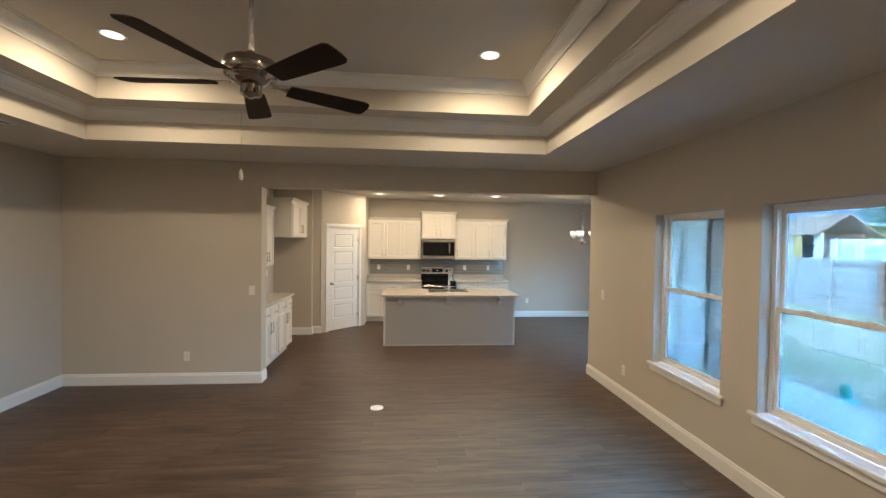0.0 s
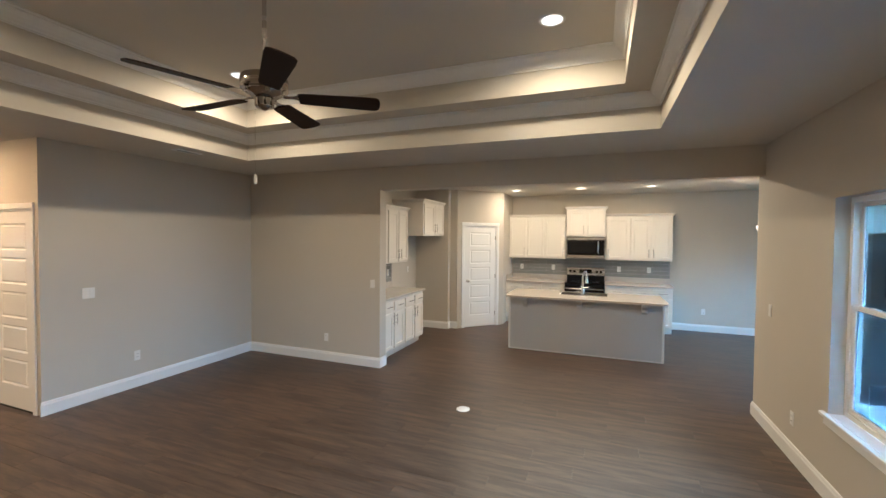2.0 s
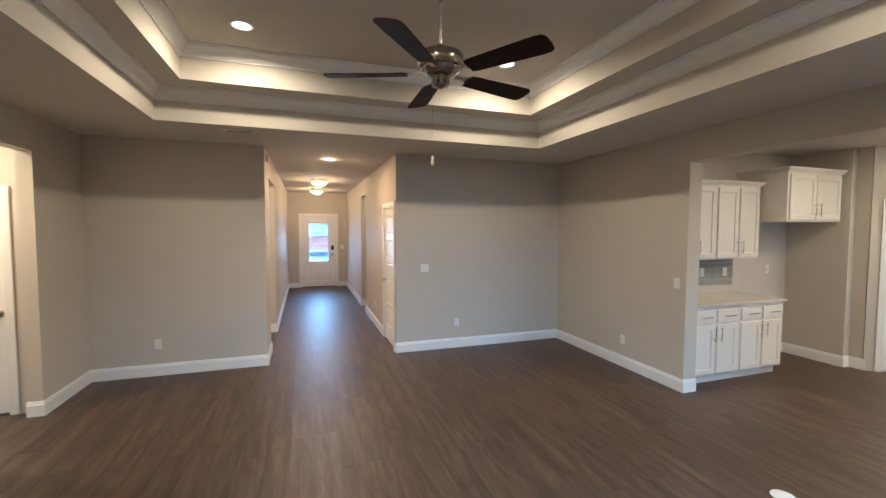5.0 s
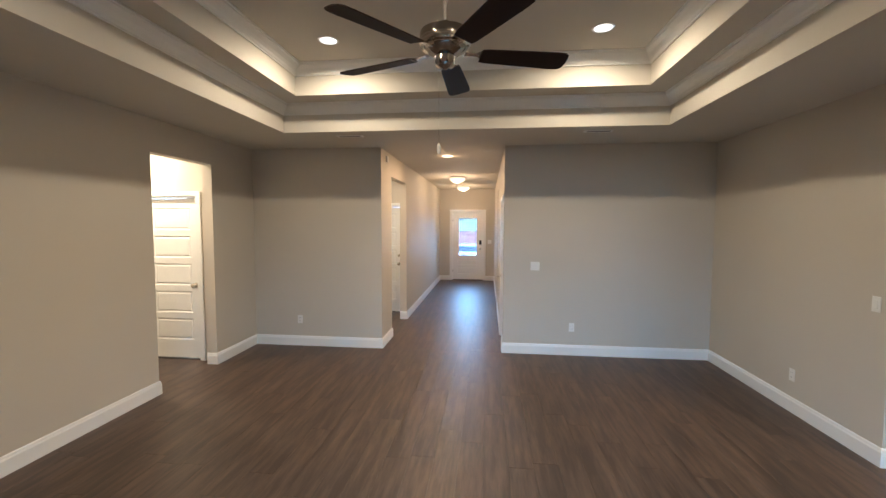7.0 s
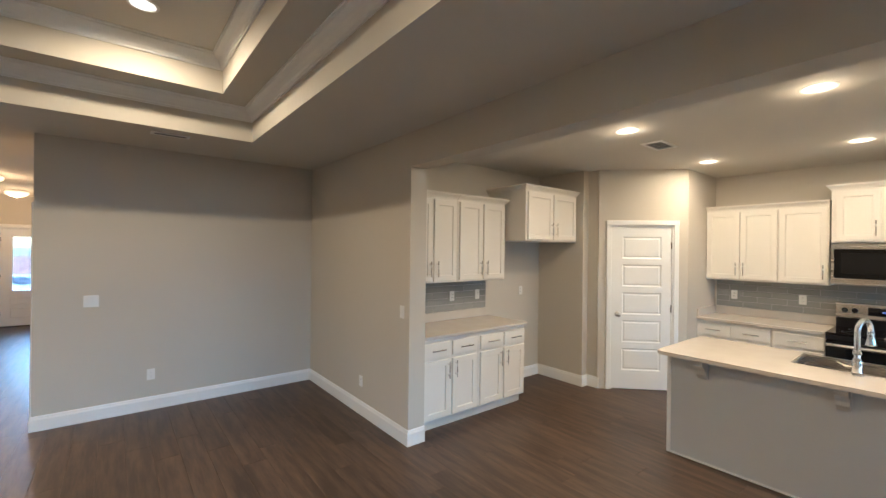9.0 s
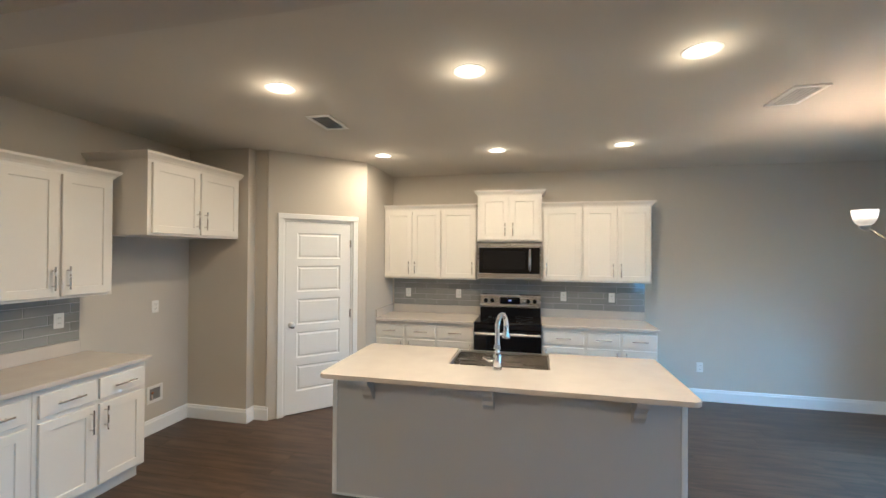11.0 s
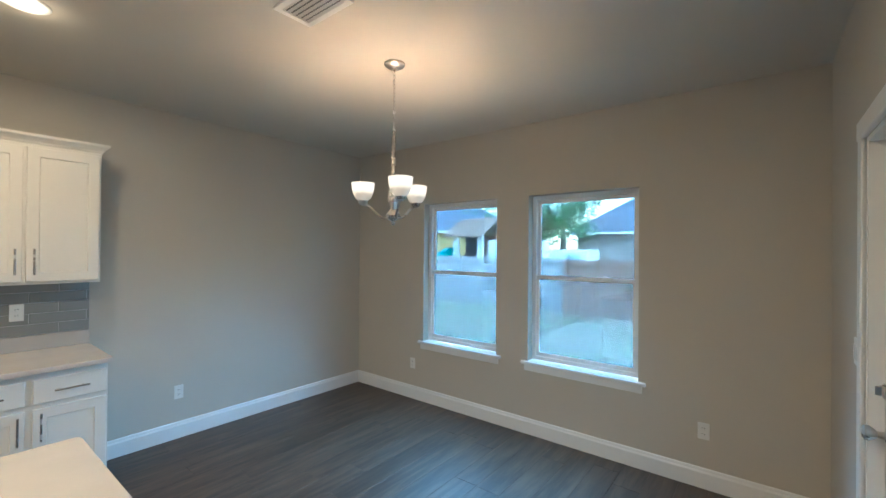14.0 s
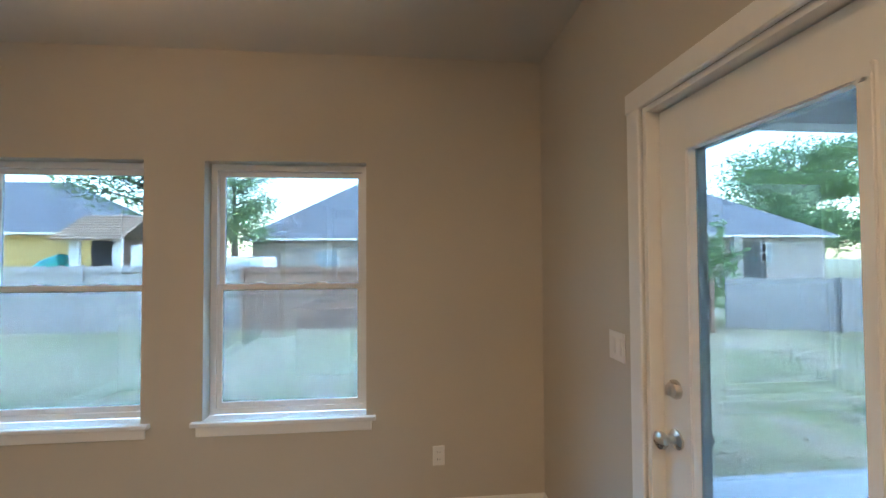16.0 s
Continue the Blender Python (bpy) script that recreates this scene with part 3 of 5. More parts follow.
def can_light(x, y, z, power, colour=(1.0, 0.66, 0.32), rim=0.0, spread=180):
    t = thing("recessed_light", x, y, z, 0, "round white recessed ceiling light, switched on", "recessed light", "recessed ceiling lights")
    part("trim_ring", lathe(bmesh.new(), [(0.072, -0.001), (0.094, -0.001), (0.093, -0.0025), (0.084, -0.005), (0.074, -0.004)], 28), PLASTIC, t, smooth=40)
    part("lens", lathe(bmesh.new(), [(0, -0.003), (0.073, -0.003), (0.073, 0.002), (0, 0.002)], 28), CAN_GLOW, t, "glowing warm white lens")
    lamp = new("recessed_lamp", bpy.data.lights.new("recessed_lamp", "AREA"))
    lamp.data.shape, lamp.data.size, lamp.data.energy, lamp.data.color = "DISK", 0.14, power * LAMP, colour
    lamp.data.spread = radians(spread)
    lamp.matrix_world = Matrix.Translation((x, y, z - 0.0115))
    # rim adds a point lamp below the lens to brighten ceiling and upper walls
    if rim:
        bulb("ceiling_fill_lamp", x, y, z - 0.06, power * rim, 0.045, colour)


for x in (-2.09, 0.845):
    for y in (1.17, 3.53):
        can_light(x, y, TOP, TRAY_W, spread=168)
for y in (6.77, 8.60):
    for x in (-0.39, 0.82, 2.01):
        can_light(x, y, CEILING, KITCHEN_W * (1.25 if y < 7 else 0.82), rim=0.105)
can_light(-4.70, 1.985, CEILING, HALL_W, (1.0, 0.54, 0.20), 0.08)
# unseen fixtures, assumed for the lit spaces behind the openings
can_light(-2.60, -1.55, CEILING, HALL_W * 1.6)
can_light(-5.25, 0.25, CEILING, HALL_W)
can_light(-7.10, 3.60, CEILING, HALL_W * 0.5)


def dome_light(x, y):
    t = thing("flush_dome_light", x, y, CEILING, 0, "flush ceiling light with a lit opal glass bowl and nickel rim", "ceiling light", "hall dome lights")
    part("ceiling_pan", lathe(bmesh.new(), [(0, -0.001), (0.15, -0.001), (0.155, -0.02), (0.13, -0.035), (0, -0.035)], 32), NICKEL, t, smooth=40)
    part("glass_bowl", lathe(bmesh.new(), [(0.165, -0.036), (0.172, -0.045), (0.165, -0.065), (0.14, -0.09), (0.10, -0.112), (0.05, -0.126), (0, -0.13)], 32), OPAL, t, "lit opal glass bowl", smooth=60)
    part("finial", lathe(bmesh.new(), [(0, -0.128), (0.014, -0.131), (0.014, -0.138), (0.006, -0.146), (0.008, -0.152), (0, -0.158)], 14), NICKEL, t, smooth=50)
    bulb("dome_lamp", x, y, CEILING - 0.20, DOME_W, 0.12)


dome_light(-7.48, 1.93)
dome_light(-9.75, 1.93)


# ---- doors ----
def casing(t, w, h, mat=TRIM, width=0.058, depth=0.018):
    """White casing round an opening w wide and h high, in front of the wall face at local y = 0."""
    for x0, x1 in ((-w / 2 - width, -w / 2), (w / 2, w / 2 + width)):
        bm = bx(bmesh.new(), x0, x1, -depth, -0.001, 0.0, h + width, 0.004)
        inner = x1 if x0 < 0 else x0
        bx(bm, inner - 0.018 if x0 < 0 else inner, inner if x0 < 0 else inner + 0.018, -depth * 0.5, 0.0, 0, h, 0.002)
        part("casing", bm, mat, t)
    part("casing", box(-w / 2 - width - 0.004, w / 2 + width + 0.004, -depth - 0.003, -0.001, h, h + width, 0.004), mat, t)


def jambs(t, w, h, depth, mat=TRIM):
    for x0, x1 in ((-w / 2, -w / 2 + 0.019), (w / 2 - 0.019, w / 2)):
        part("jamb", box(x0, x1, -0.002, depth, 0, h - 0.019), mat, t)
    part("jamb", box(-w / 2, w / 2, -0.002, depth, h - 0.019, h), mat, t)


def knob(parent, x, z, y, label="satin nickel knob"):
    m = Matrix.Translation((x, y, z)) @ Matrix.Rotation(radians(90), 4, "X")
    bm = lathe(bmesh.new(), [(0, 0), (0.033, 0), (0.032, 0.006), (0.014, 0.012), (0.011, 0.03), (0.020, 0.040), (0.028, 0.052), (0.027, 0.064), (0.018, 0.070), (0, 0.072)], 20, m=m)
    return part("knob", bm, NICKEL, parent, label, smooth=40)


def deadbolt(parent, x, z, y):
    m = Matrix.Translation((x, y, z)) @ Matrix.Rotation(radians(90), 4, "X")
    bm = lathe(bmesh.new(), [(0, 0), (0.031, 0), (0.031, 0.008), (0.024, 0.018), (0, 0.020)], 20, m=m)
    bx(bm, x - 0.006, x + 0.006, y - 0.036, y - 0.018, z - 0.017, z + 0.017, 0.003)
    return part("deadbolt", bm, NICKEL, parent, "satin nickel deadbolt", smooth=40)


def hinge(parent, x, z, y):
    bm = bx(bmesh.new(), x - 0.012, x + 0.012, y - 0.003, y, z - 0.045, z + 0.045, 0.001)
    m = Matrix.Translation((x, y - 0.005, z - 0.047))
    lathe(bm, [(0, 0), (0.006, 0), (0.006, 0.094), (0, 0.094)], 10, m=m)
    part("hinge", bm, NICKEL, parent, "nickel hinge", smooth=40)


def inset(bm, x0, x1, z0, z1, y, sink=0.010, edge=0.016):
    """A raised panel in its sunk border, on a face at y."""
    a, b = (x0, x1, z0, z1), (x0 + edge, x1 - edge, z0 + edge, z1 - edge)
    c = (x0 + 2.2 * edge, x1 - 2.2 * edge, z0 + 2.2 * edge, z1 - 2.2 * edge)
    rings = []
    for (p, q, r, s), d in ((a, 0), (b, sink), (c, sink * 0.25)):
        rings.append([bm.verts.new(v) for v in ((p, y + d, r), (q, y + d, r), (q, y + d, s), (p, y + d, s))])
    for u, v in zip(rings, rings[1:]):
        for k in range(4):
            bm.faces.new((u[k], u[(k + 1) % 4], v[(k + 1) % 4], v[k]))
    bm.faces.new(rings[-1])


def panel_leaf(w, h, panels, thick=0.035, y=0.0):
    """A door leaf with moulded panels (x0, x1, z0, z1) on its front face at y."""
    bm = bmesh.new()
    xs = sorted({-w / 2, w / 2} | {v for p in panels for v in p[:2]})
    zs = sorted({0, h} | {v for p in panels for v in p[2:]})
    for i in range(len(xs) - 1):
        for j in range(len(zs) - 1):
            cx, cz = (xs[i] + xs[i + 1]) / 2, (zs[j] + zs[j + 1]) / 2
            if any(p[0] < cx < p[1] and p[2] < cz < p[3] for p in panels):
                continue
            bm.faces.new([bm.verts.new(v) for v in ((xs[i], y, zs[j]), (xs[i + 1], y, zs[j]), (xs[i + 1], y, zs[j + 1]), (xs[i], y, zs[j + 1]))])
    for p in panels:
        inset(bm, *p, y)
    bmesh.ops.remove_doubles(bm, verts=bm.verts, dist=1e-5)
    q = [bm.verts.new(v) for v in ((-w / 2, y + thick, 0), (w / 2, y + thick, 0), (w / 2, y + thick, h), (-w / 2, y + thick, h))]
    f = [bm.verts.new(v) for v in ((-w / 2, y, 0), (w / 2, y, 0), (w / 2, y, h), (-w / 2, y, h))]
    bm.faces.new(q)
    for k in range(4):
        bm.faces.new((f[k], f[(k + 1) % 4], q[(k + 1) % 4], q[k]))
    return bm


def five_panel_door(name, x, y, rz, w, knob_side, label, set_back=0.045, depth=0.115, lock=False):
    """A closed interior door with five moulded panels one above the other."""
    h = 2.05
    t = thing(name, x, y, 0, rz, label, "door", "", "structure")
    casing(t, w, h)
    jambs(t, w, h, depth)
    lw, lh = w - 0.044, h - 0.032
    tall = (lh - 0.24 - 0.11 - 4 * 0.075) / 5
    panels = [(-lw / 2 + 0.115, lw / 2 - 0.115, 0.24 + k * (tall + 0.075) - 0.01, 0.24 + k * (tall + 0.075) + tall - 0.01) for k in range(5)]
    leaf = part("leaf", panel_leaf(lw, lh, panels), TRIM, t)
    leaf.location = (0, set_back, 0.010)
    knob(leaf, knob_side * (lw / 2 - 0.06), 0.93, 0.0)
    if lock:
        deadbolt(leaf, knob_side * (lw / 2 - 0.06), 1.09, 0.0)
    for z in (0.25, 1.02, 1.80):
        hinge(t, -knob_side * (lw / 2 + 0.003), z, set_back)
    # not a sill: a dark strip painted in for the shade under the leaf
    part("threshold", box(-w / 2 + 0.019, w / 2 - 0.019, 0.02, depth - 0.005, 0.0005, 0.006), NEAR_BLACK, t, "near-black strip painted for the shade under the door")
    return t


pa = math.degrees(math.atan2(PANTRY_B[1] - PANTRY_A[1], PANTRY_B[0] - PANTRY_A[0]))
five_panel_door("door_1", PANTRY_A[0] + 0.495 * math.cos(radians(pa)), PANTRY_A[1] + 0.495 * math.sin(radians(pa)), pa, 0.74, -1, "white five-panel pantry door, closed, in the diagonal wall", 0.008)
five_panel_door("door_2", -4.42, HN, 0, 0.76, -1, "white five-panel closet door, closed, in the hall", 0.012)
five_panel_door("door_3", -3.17, -1.35, 90, 0.78, 1, "white five-panel bedroom door, closed", 0.05)
five_panel_door("door_4", -6.20, 0.52, 90, 0.92, 1, "white garage door with knob and deadbolt, closed", 0.05, lock=True)


def lite_door(name, x, y, rz, w, knob_side, lite, panels, label, set_back, depth, glazing):
    """An outer door with a glass lite (x0, x1, z0, z1), panels below it, knob and deadbolt."""
    h = 2.06
    t = thing(name, x, y, 0, rz, label, "door", "", "structure")
    casing(t, w, h, width=0.075, depth=0.02)
    jambs(t, w, h, depth)
    lw, lh = w - 0.046, h - 0.045
    leaf_bm = slab("y", 0, 0.044, (-lw / 2, lw / 2), (0, lh), [lite, *panels])
    for p in panels:
        inset(leaf_bm, *p, 0.0)
        bx(leaf_bm, p[0], p[1], 0.02, 0.044, p[2], p[3])
    leaf = part("leaf", leaf_bm, TRIM, t)
    leaf.location = (0, set_back, 0.022)
    # stops behind the leaf, added to block daylight through the gaps round it
    stop = set_back + 0.046
    for sx in (-1, 1):
        part("door_stop", box(min(sx * (w / 2 - 0.019), sx * (w / 2 - 0.034)), max(sx * (w / 2 - 0.019), sx * (w / 2 - 0.034)), stop, depth - 0.004, 0.022, h - 0.019), TRIM, t)
    part("door_stop", box(-w / 2 + 0.034, w / 2 - 0.034, stop, depth - 0.004, h - 0.036, h - 0.019), TRIM, t)
    x0, x1, z0, z1 = lite
    bm = slab("y", -0.012, 0.056, (x0 - 0.024, x1 + 0.024), (z0 - 0.024, z1 + 0.024), [(x0 + 0.008, x1 - 0.008, z0 + 0.008, z1 - 0.008)])
    bmesh.ops.bevel(bm, geom=[e for e in bm.edges], offset=0.004, segments=2, affect="EDGES")
    part("lite_frame", bm, TRIM, leaf, "white moulded frame round the glass")
    part("pane", box(x0 + 0.006, x1 - 0.006, 0.018, 0.024, z0 + 0.006, z1 - 0.006), glazing, leaf, "glass tinted dark to dim the outdoors")
    knob(leaf, knob_side * (lw / 2 - 0.062), 0.93, 0.0)
    bm = lathe(bmesh.new(), [(0, 0), (0.033, 0), (0.014, 0.012), (0.011, 0.03), (0.028, 0.05), (0.026, 0.066), (0, 0.072)], 18, m=Matrix.Translation((knob_side * (lw / 2 - 0.062), 0.044, 0.93)) @ Matrix.Rotation(radians(-90), 4, "X"))
    part("outer_knob", bm, NICKEL, leaf, smooth=40)
    for z in (0.28, 1.05, 1.82):
        hinge(t, -knob_side * (lw / 2 + 0.004), z, set_back)
    part("threshold", box(-w / 2 + 0.019, w / 2 - 0.019, -0.01, depth, 0.001, 0.021, 0.003), BRONZE, t, "dark bronze threshold")
    return t, leaf, lw


patio_door, patio_leaf, lw = lite_door("door_5", 3.5675, DS, 180, 0.815, -1, (-0.245, 0.245, 0.24, 1.86), [], "white full-glass patio door, closed", 0.045, 0.16, PANE)
deadbolt(patio_leaf, -(lw / 2 - 0.062), 1.09, 0.0)
front_door, front_leaf, lw = lite_door("door_6", HE, 2.005, 90, 0.94, 1, (-0.28, 0.28, 0.72, 1.86), [(-0.30, 0.30, 0.44, 0.60), (-0.30, 0.30, 0.16, 0.38)], "white front door with a large glass lite over two panels", 0.03, 0.14, FRONT_PANE)
part("keypad_lock", box(lw / 2 - 0.10, lw / 2 - 0.03, -0.03, 0, 1.06, 1.19, 0.006, 2), BLACK, front_leaf, "black keypad deadbolt")


# ---- windows ----
def window(name, x, y, z, rz, w, h, label):
    """A single-hung white vinyl window in its opening, with a stool and apron on the room side."""
    t = thing(name, x, y, z, rz, label, "window", "", "structure")
    y0 = 0.085
    outer = slab("y", y0, y0 + 0.07, (-w / 2, w / 2), (0, h), [(-w / 2 + 0.034, w / 2 - 0.034, 0.034, h - 0.036)])
    part("window_frame", outer, VINYL, t)
    half = h * 0.502
    for nm, za, zb, yy in (("lower_sash", 0.030, half + 0.02, y0 + 0.012), ("upper_sash", half - 0.02, h - 0.032, y0 + 0.040)):
        a, b = -w / 2 + 0.030, w / 2 - 0.030
        bm = slab("y", yy, yy + 0.027, (a, b), (za, zb), [(a + 0.032, b - 0.032, za + 0.036, zb - 0.034)])
        bmesh.ops.bevel(bm, geom=[e for e in bm.edges], offset=0.003, segments=1, affect="EDGES")
        sash = part(nm, bm, VINYL, t)
        part("pane", box(a + 0.030, b - 0.030, yy + 0.011, yy + 0.016, za + 0.034, zb - 0.032), PANE, sash, "glass tinted dark to dim the outdoors")
        if nm == "lower_sash":
            for sx in (-0.18, 0.18):
                part("sash_lock", bx(box(sx - 0.03, sx + 0.03, yy - 0.004, yy + 0.022, zb, zb + 0.006, 0.002), sx - 0.008, sx + 0.022, yy - 0.012, yy + 0.008, zb + 0.005, zb + 0.011, 0.002), VINYL, sash)
    part("insect_screen", box(-w / 2 + 0.034, w / 2 - 0.034, y0 + 0.066, y0 + 0.067, 0.034, half), SCREEN, t, "grey insect screen over the lower half")
    stool = bx(bmesh.new(), -w / 2 - 0.055, w / 2 + 0.055, -0.035, -0.0005, -0.028, -0.001, 0.006, 2)
    bx(stool, -w / 2 + 0.001, w / 2 - 0.001, -0.0005, y0, -0.026, -0.001)
    part("window_sill", stool, TRIM, t, "white wooden stool")
    part("apron", box(-w / 2 - 0.03, w / 2 + 0.03, -0.016, -0.001, -0.085, -0.028, 0.004), TRIM, t)
    return t


WINLAB = "white vinyl single-hung window with a white sill"
window("window_1", EAST, 3.65, WIN_Z0 + 0.028, -90, 0.90, WIN_Z1 - WIN_Z0 - 0.028, WINLAB)
window("window_2", EAST, 2.40, WIN_Z0 + 0.028, -90, 0.90, WIN_Z1 - WIN_Z0 - 0.028, WINLAB)
window("window_3", DE, 8.315, 0.643, -90, 0.90, 2.105 - 0.643, WINLAB)
window("window_4", DE, 7.0875, 0.643, -90, 0.905, 2.105 - 0.643, WINLAB)

structure("floor", prism(bmesh.new(), [(HE - 0.2, -2.52), (EAST + 0.16, -2.52), (EAST + 0.16, DS - 0.16), (DE + 0.16, DS - 0.16), (DE + 0.16, KN + 0.15), (HE - 0.2, KN + 0.15)], -0.20, -0.004), SUBFLOOR, "dark brown wood-look vinyl plank floor")


def sky_light(x, y, z, face, wide, high, power, spread=125, colour=(0.40, 0.78, 0.98)):
    """Area lamp added at a glazed opening to stand in for its daylight."""
    lamp = new("window_daylight", bpy.data.lights.new("window_daylight", "AREA"))
    lamp.data.shape, lamp.data.size, lamp.data.size_y = "RECTANGLE", wide, high
    lamp.data.energy, lamp.data.color, lamp.data.spread = power, colour, radians(spread)
    eye = Vector((x, y, z))
    lamp.matrix_world = look(eye, eye + Vector(face))


for x, y in ((EAST, 3.65), (EAST, 2.40), (DE, 8.315), (DE, 7.0875)):
    dining = x > 4
    sky_light(x + (0.03 if dining else 0.004), y, 1.42, (-1, 0, -1.10 if dining else -0.85), 0.76, 1.18, WINDOW_W * (1.25 if dining else 1.0), 112 if dining else 100)
sky_light(3.5675, DS - 0.006, 1.05, (0, 1, -0.40), 0.46, 1.55, PATIO_W)
sky_light(HE + 0.03, 2.005, 1.29, (1, 0, -0.42), 0.50, 1.08, FRONT_W, 95, (0.58, 0.84, 1.0))

# ---- kitchen cabinets ----
def shaker(w, h, y=0.0, rail=0.057, thick=0.02, sunk=0.009):
    """A door or drawer front with a sunk flat panel, centred on x, its face at y."""
    bm = bmesh.new()
    r = min(rail, h * 0.28)
    a = [(-w / 2, 0), (w / 2, 0), (w / 2, h), (-w / 2, h)]
    b = [(-w / 2 + rail, r), (w / 2 - rail, r), (w / 2 - rail, h - r), (-w / 2 + rail, h - r)]
    c = [(x + (0.004 if x < 0 else -0.004), z + (0.004 if z < h / 2 else -0.004)) for x, z in b]
    e = 0.0025
    o = [(x + (e if x < 0 else -e), z + (e if z < h / 2 else -e)) for x, z in a]
    rings = [[bm.verts.new((x, yy, z)) for x, z in pts] for pts, yy in ((a, y + thick), (a, y + e), (o, y), (b, y), (c, y + sunk))]
    for u, v in zip(rings, rings[1:]):
        for k in range(4):
            bm.faces.new((u[k], u[(k + 1) % 4], v[(k + 1) % 4], v[k]))
    bm.faces.new(rings[0])
    bm.faces.new(rings[-1])
    return bm


def bar_pull(parent, x, z, y, upright, long=0.128):
    bm = bmesh.new()
    h = long / 2
    d = Vector((0, 0, 1)) if upright else Vector((1, 0, 0))
    c = Vector((x, y - 0.030, z))
    tube(bm, [c - d * h * 1.25, c + d * h * 1.25], 0.0058, 10)
    for s in (-1, 1):
        p = c + d * h * s * 0.82
        tube(bm, [p, p + Vector((0, 0.030, 0))], 0.0045, 8)
    part("handle", bm, NICKEL, parent, "satin nickel bar pull", smooth=40)


def base_unit(x, y, rz, w, cells, label, depth=0.60, high=0.88, group=""):
    """A white base cabinet: cells is a list of (x0, x1, side of the handle); each has a drawer over a door."""
    t = thing("base_cabinet", x, y, 0, rz, label, "cabinet", group)
    part("body", box(-w / 2, w / 2, -depth, -0.002, 0.105, high - 0.001, 0.001), CAB, t)
    part("toe_kick", box(-w / 2 + 0.001, w / 2 - 0.001, -depth + 0.07, -0.01, 0.001, 0.105), CAB, t)
    for x0, x1, side in cells:
        dw = x1 - x0
        door = part("door", shaker(dw, 0.545), CAB, t)
        door.location = ((x0 + x1) / 2, -depth - 0.0205, 0.125)
        bar_pull(door, side * (dw / 2 - 0.032), 0.445, 0.0, True)
        drawer = part("drawer_front", box(-dw / 2, dw / 2, 0, 0.02, 0, 0.140, 0.004, 2), CAB, t)
        drawer.location = ((x0 + x1) / 2, -depth - 0.0205, 0.700)
        bar_pull(drawer, 0, 0.07, 0.0, False)
    return t


def wall_unit(x, y, rz, w, z0, z1, doors, label, depth=0.32, crown=(1, 1), group=""):
    """A white wall cabinet with shaker doors (x0, x1, side of the handle) and a crown on top."""
    t = thing("wall_cabinet", x, y, z0, rz, label, "cabinet", group)
    h = z1 - z0
    part("body", box(-w / 2, w / 2, -depth, -0.002, 0, h - 0.045, 0.001), CAB, t)
    for x0, x1, side in doors:
        door = part("door", shaker(x1 - x0, h - 0.10), CAB, t)
        door.location = ((x0 + x1) / 2, -depth - 0.0205, 0.018)
        bar_pull(door, side * ((x1 - x0) / 2 - 0.034), 0.125, 0.0, True)
    prof = [(0, 0), (0.006, 0), (0.012, 0.014), (0.024, 0.028), (0.036, 0.038), (0.04, 0.045), (0.04, 0.058), (0, 0.058)]
    bm, zc = bmesh.new(), h - 0.058
    a, b, f = -w / 2, w / 2, -depth - 0.001
    sweep(bm, prof, (a, f, zc), (b, f, zc), (0, -1, 0), -crown[0], -crown[1])
    if crown[0]:
        sweep(bm, prof, (a - 0.001, -0.003, zc), (a - 0.001, f, zc), (-1, 0, 0), 0, -1)
    if crown[1]:
        sweep(bm, prof, (b + 0.001, f, zc), (b + 0.001, -0.003, zc), (1, 0, 0), -1, 0)
    bx(bm, a, b, f, -0.003, h - 0.010, h - 0.001)
    part("crown", bm, CAB, t)
    return t


CABLAB = "white shaker base cabinet with drawers and nickel pulls"
UPLAB = "white shaker wall cabinet with nickel pulls and crown"
RX = 0.895                                                  # middle of the cooker
base_unit(-0.325, KN, 0, 0.76, [(-0.365, -0.013, 1), (0.026, 0.375, -1)], CABLAB, group="kitchen base cabinets")
base_unit(0.285, KN, 0, 0.455, [(-0.205, 0.215, 1)], CABLAB, group="kitchen base cabinets")
base_unit(1.510, KN, 0, 0.46, [(-0.22, 0.215, -1)], CABLAB, group="kitchen base cabinets")
base_unit(2.105, KN, 0, 0.73, [(-0.345, -0.012, 1), (0.020, 0.355, -1)], CABLAB, group="kitchen base cabinets")
wall_unit(-0.325, KN, 0, 0.745, 1.375, 2.315, [(-0.365, -0.005, 1), (0.005, 0.365, -1)], UPLAB, crown=(0, 0), group="kitchen wall cabinets")
wall_unit(0.271, KN, 0, 0.445, 1.375, 2.315, [(-0.21, 0.21, 1)], UPLAB, crown=(0, 0), group="kitchen wall cabinets")
wall_unit(RX, KN, 0, 0.762, 1.845, 2.465, [(-0.345, -0.012, 1), (0.012, 0.345, -1)], "white shaker cabinet over the microwave, taller than its neighbours", depth=0.38, group="kitchen wall cabinets")
wall_unit(1.507, KN, 0, 0.458, 1.375, 2.315, [(-0.21, 0.215, -1)], UPLAB, crown=(0, 0), group="kitchen wall cabinets")
wall_unit(2.112, KN, 0, 0.745, 1.375, 2.315, [(-0.36, -0.008, 1), (0.008, 0.36, -1)], UPLAB, crown=(0, 1), group="kitchen wall cabinets")
BUT = "white shaker base cabinet in the butler's niche"
base_unit(KW, 5.95, 90, 0.725, [(-0.335, -0.015, 1), (0.015, 0.335, -1)], BUT, group="niche base cabinets")
base_unit(KW, 6.675, 90, 0.72, [(-0.335, -0.015, 1), (0.015, 0.335, -1)], BUT, group="niche base cabinets")
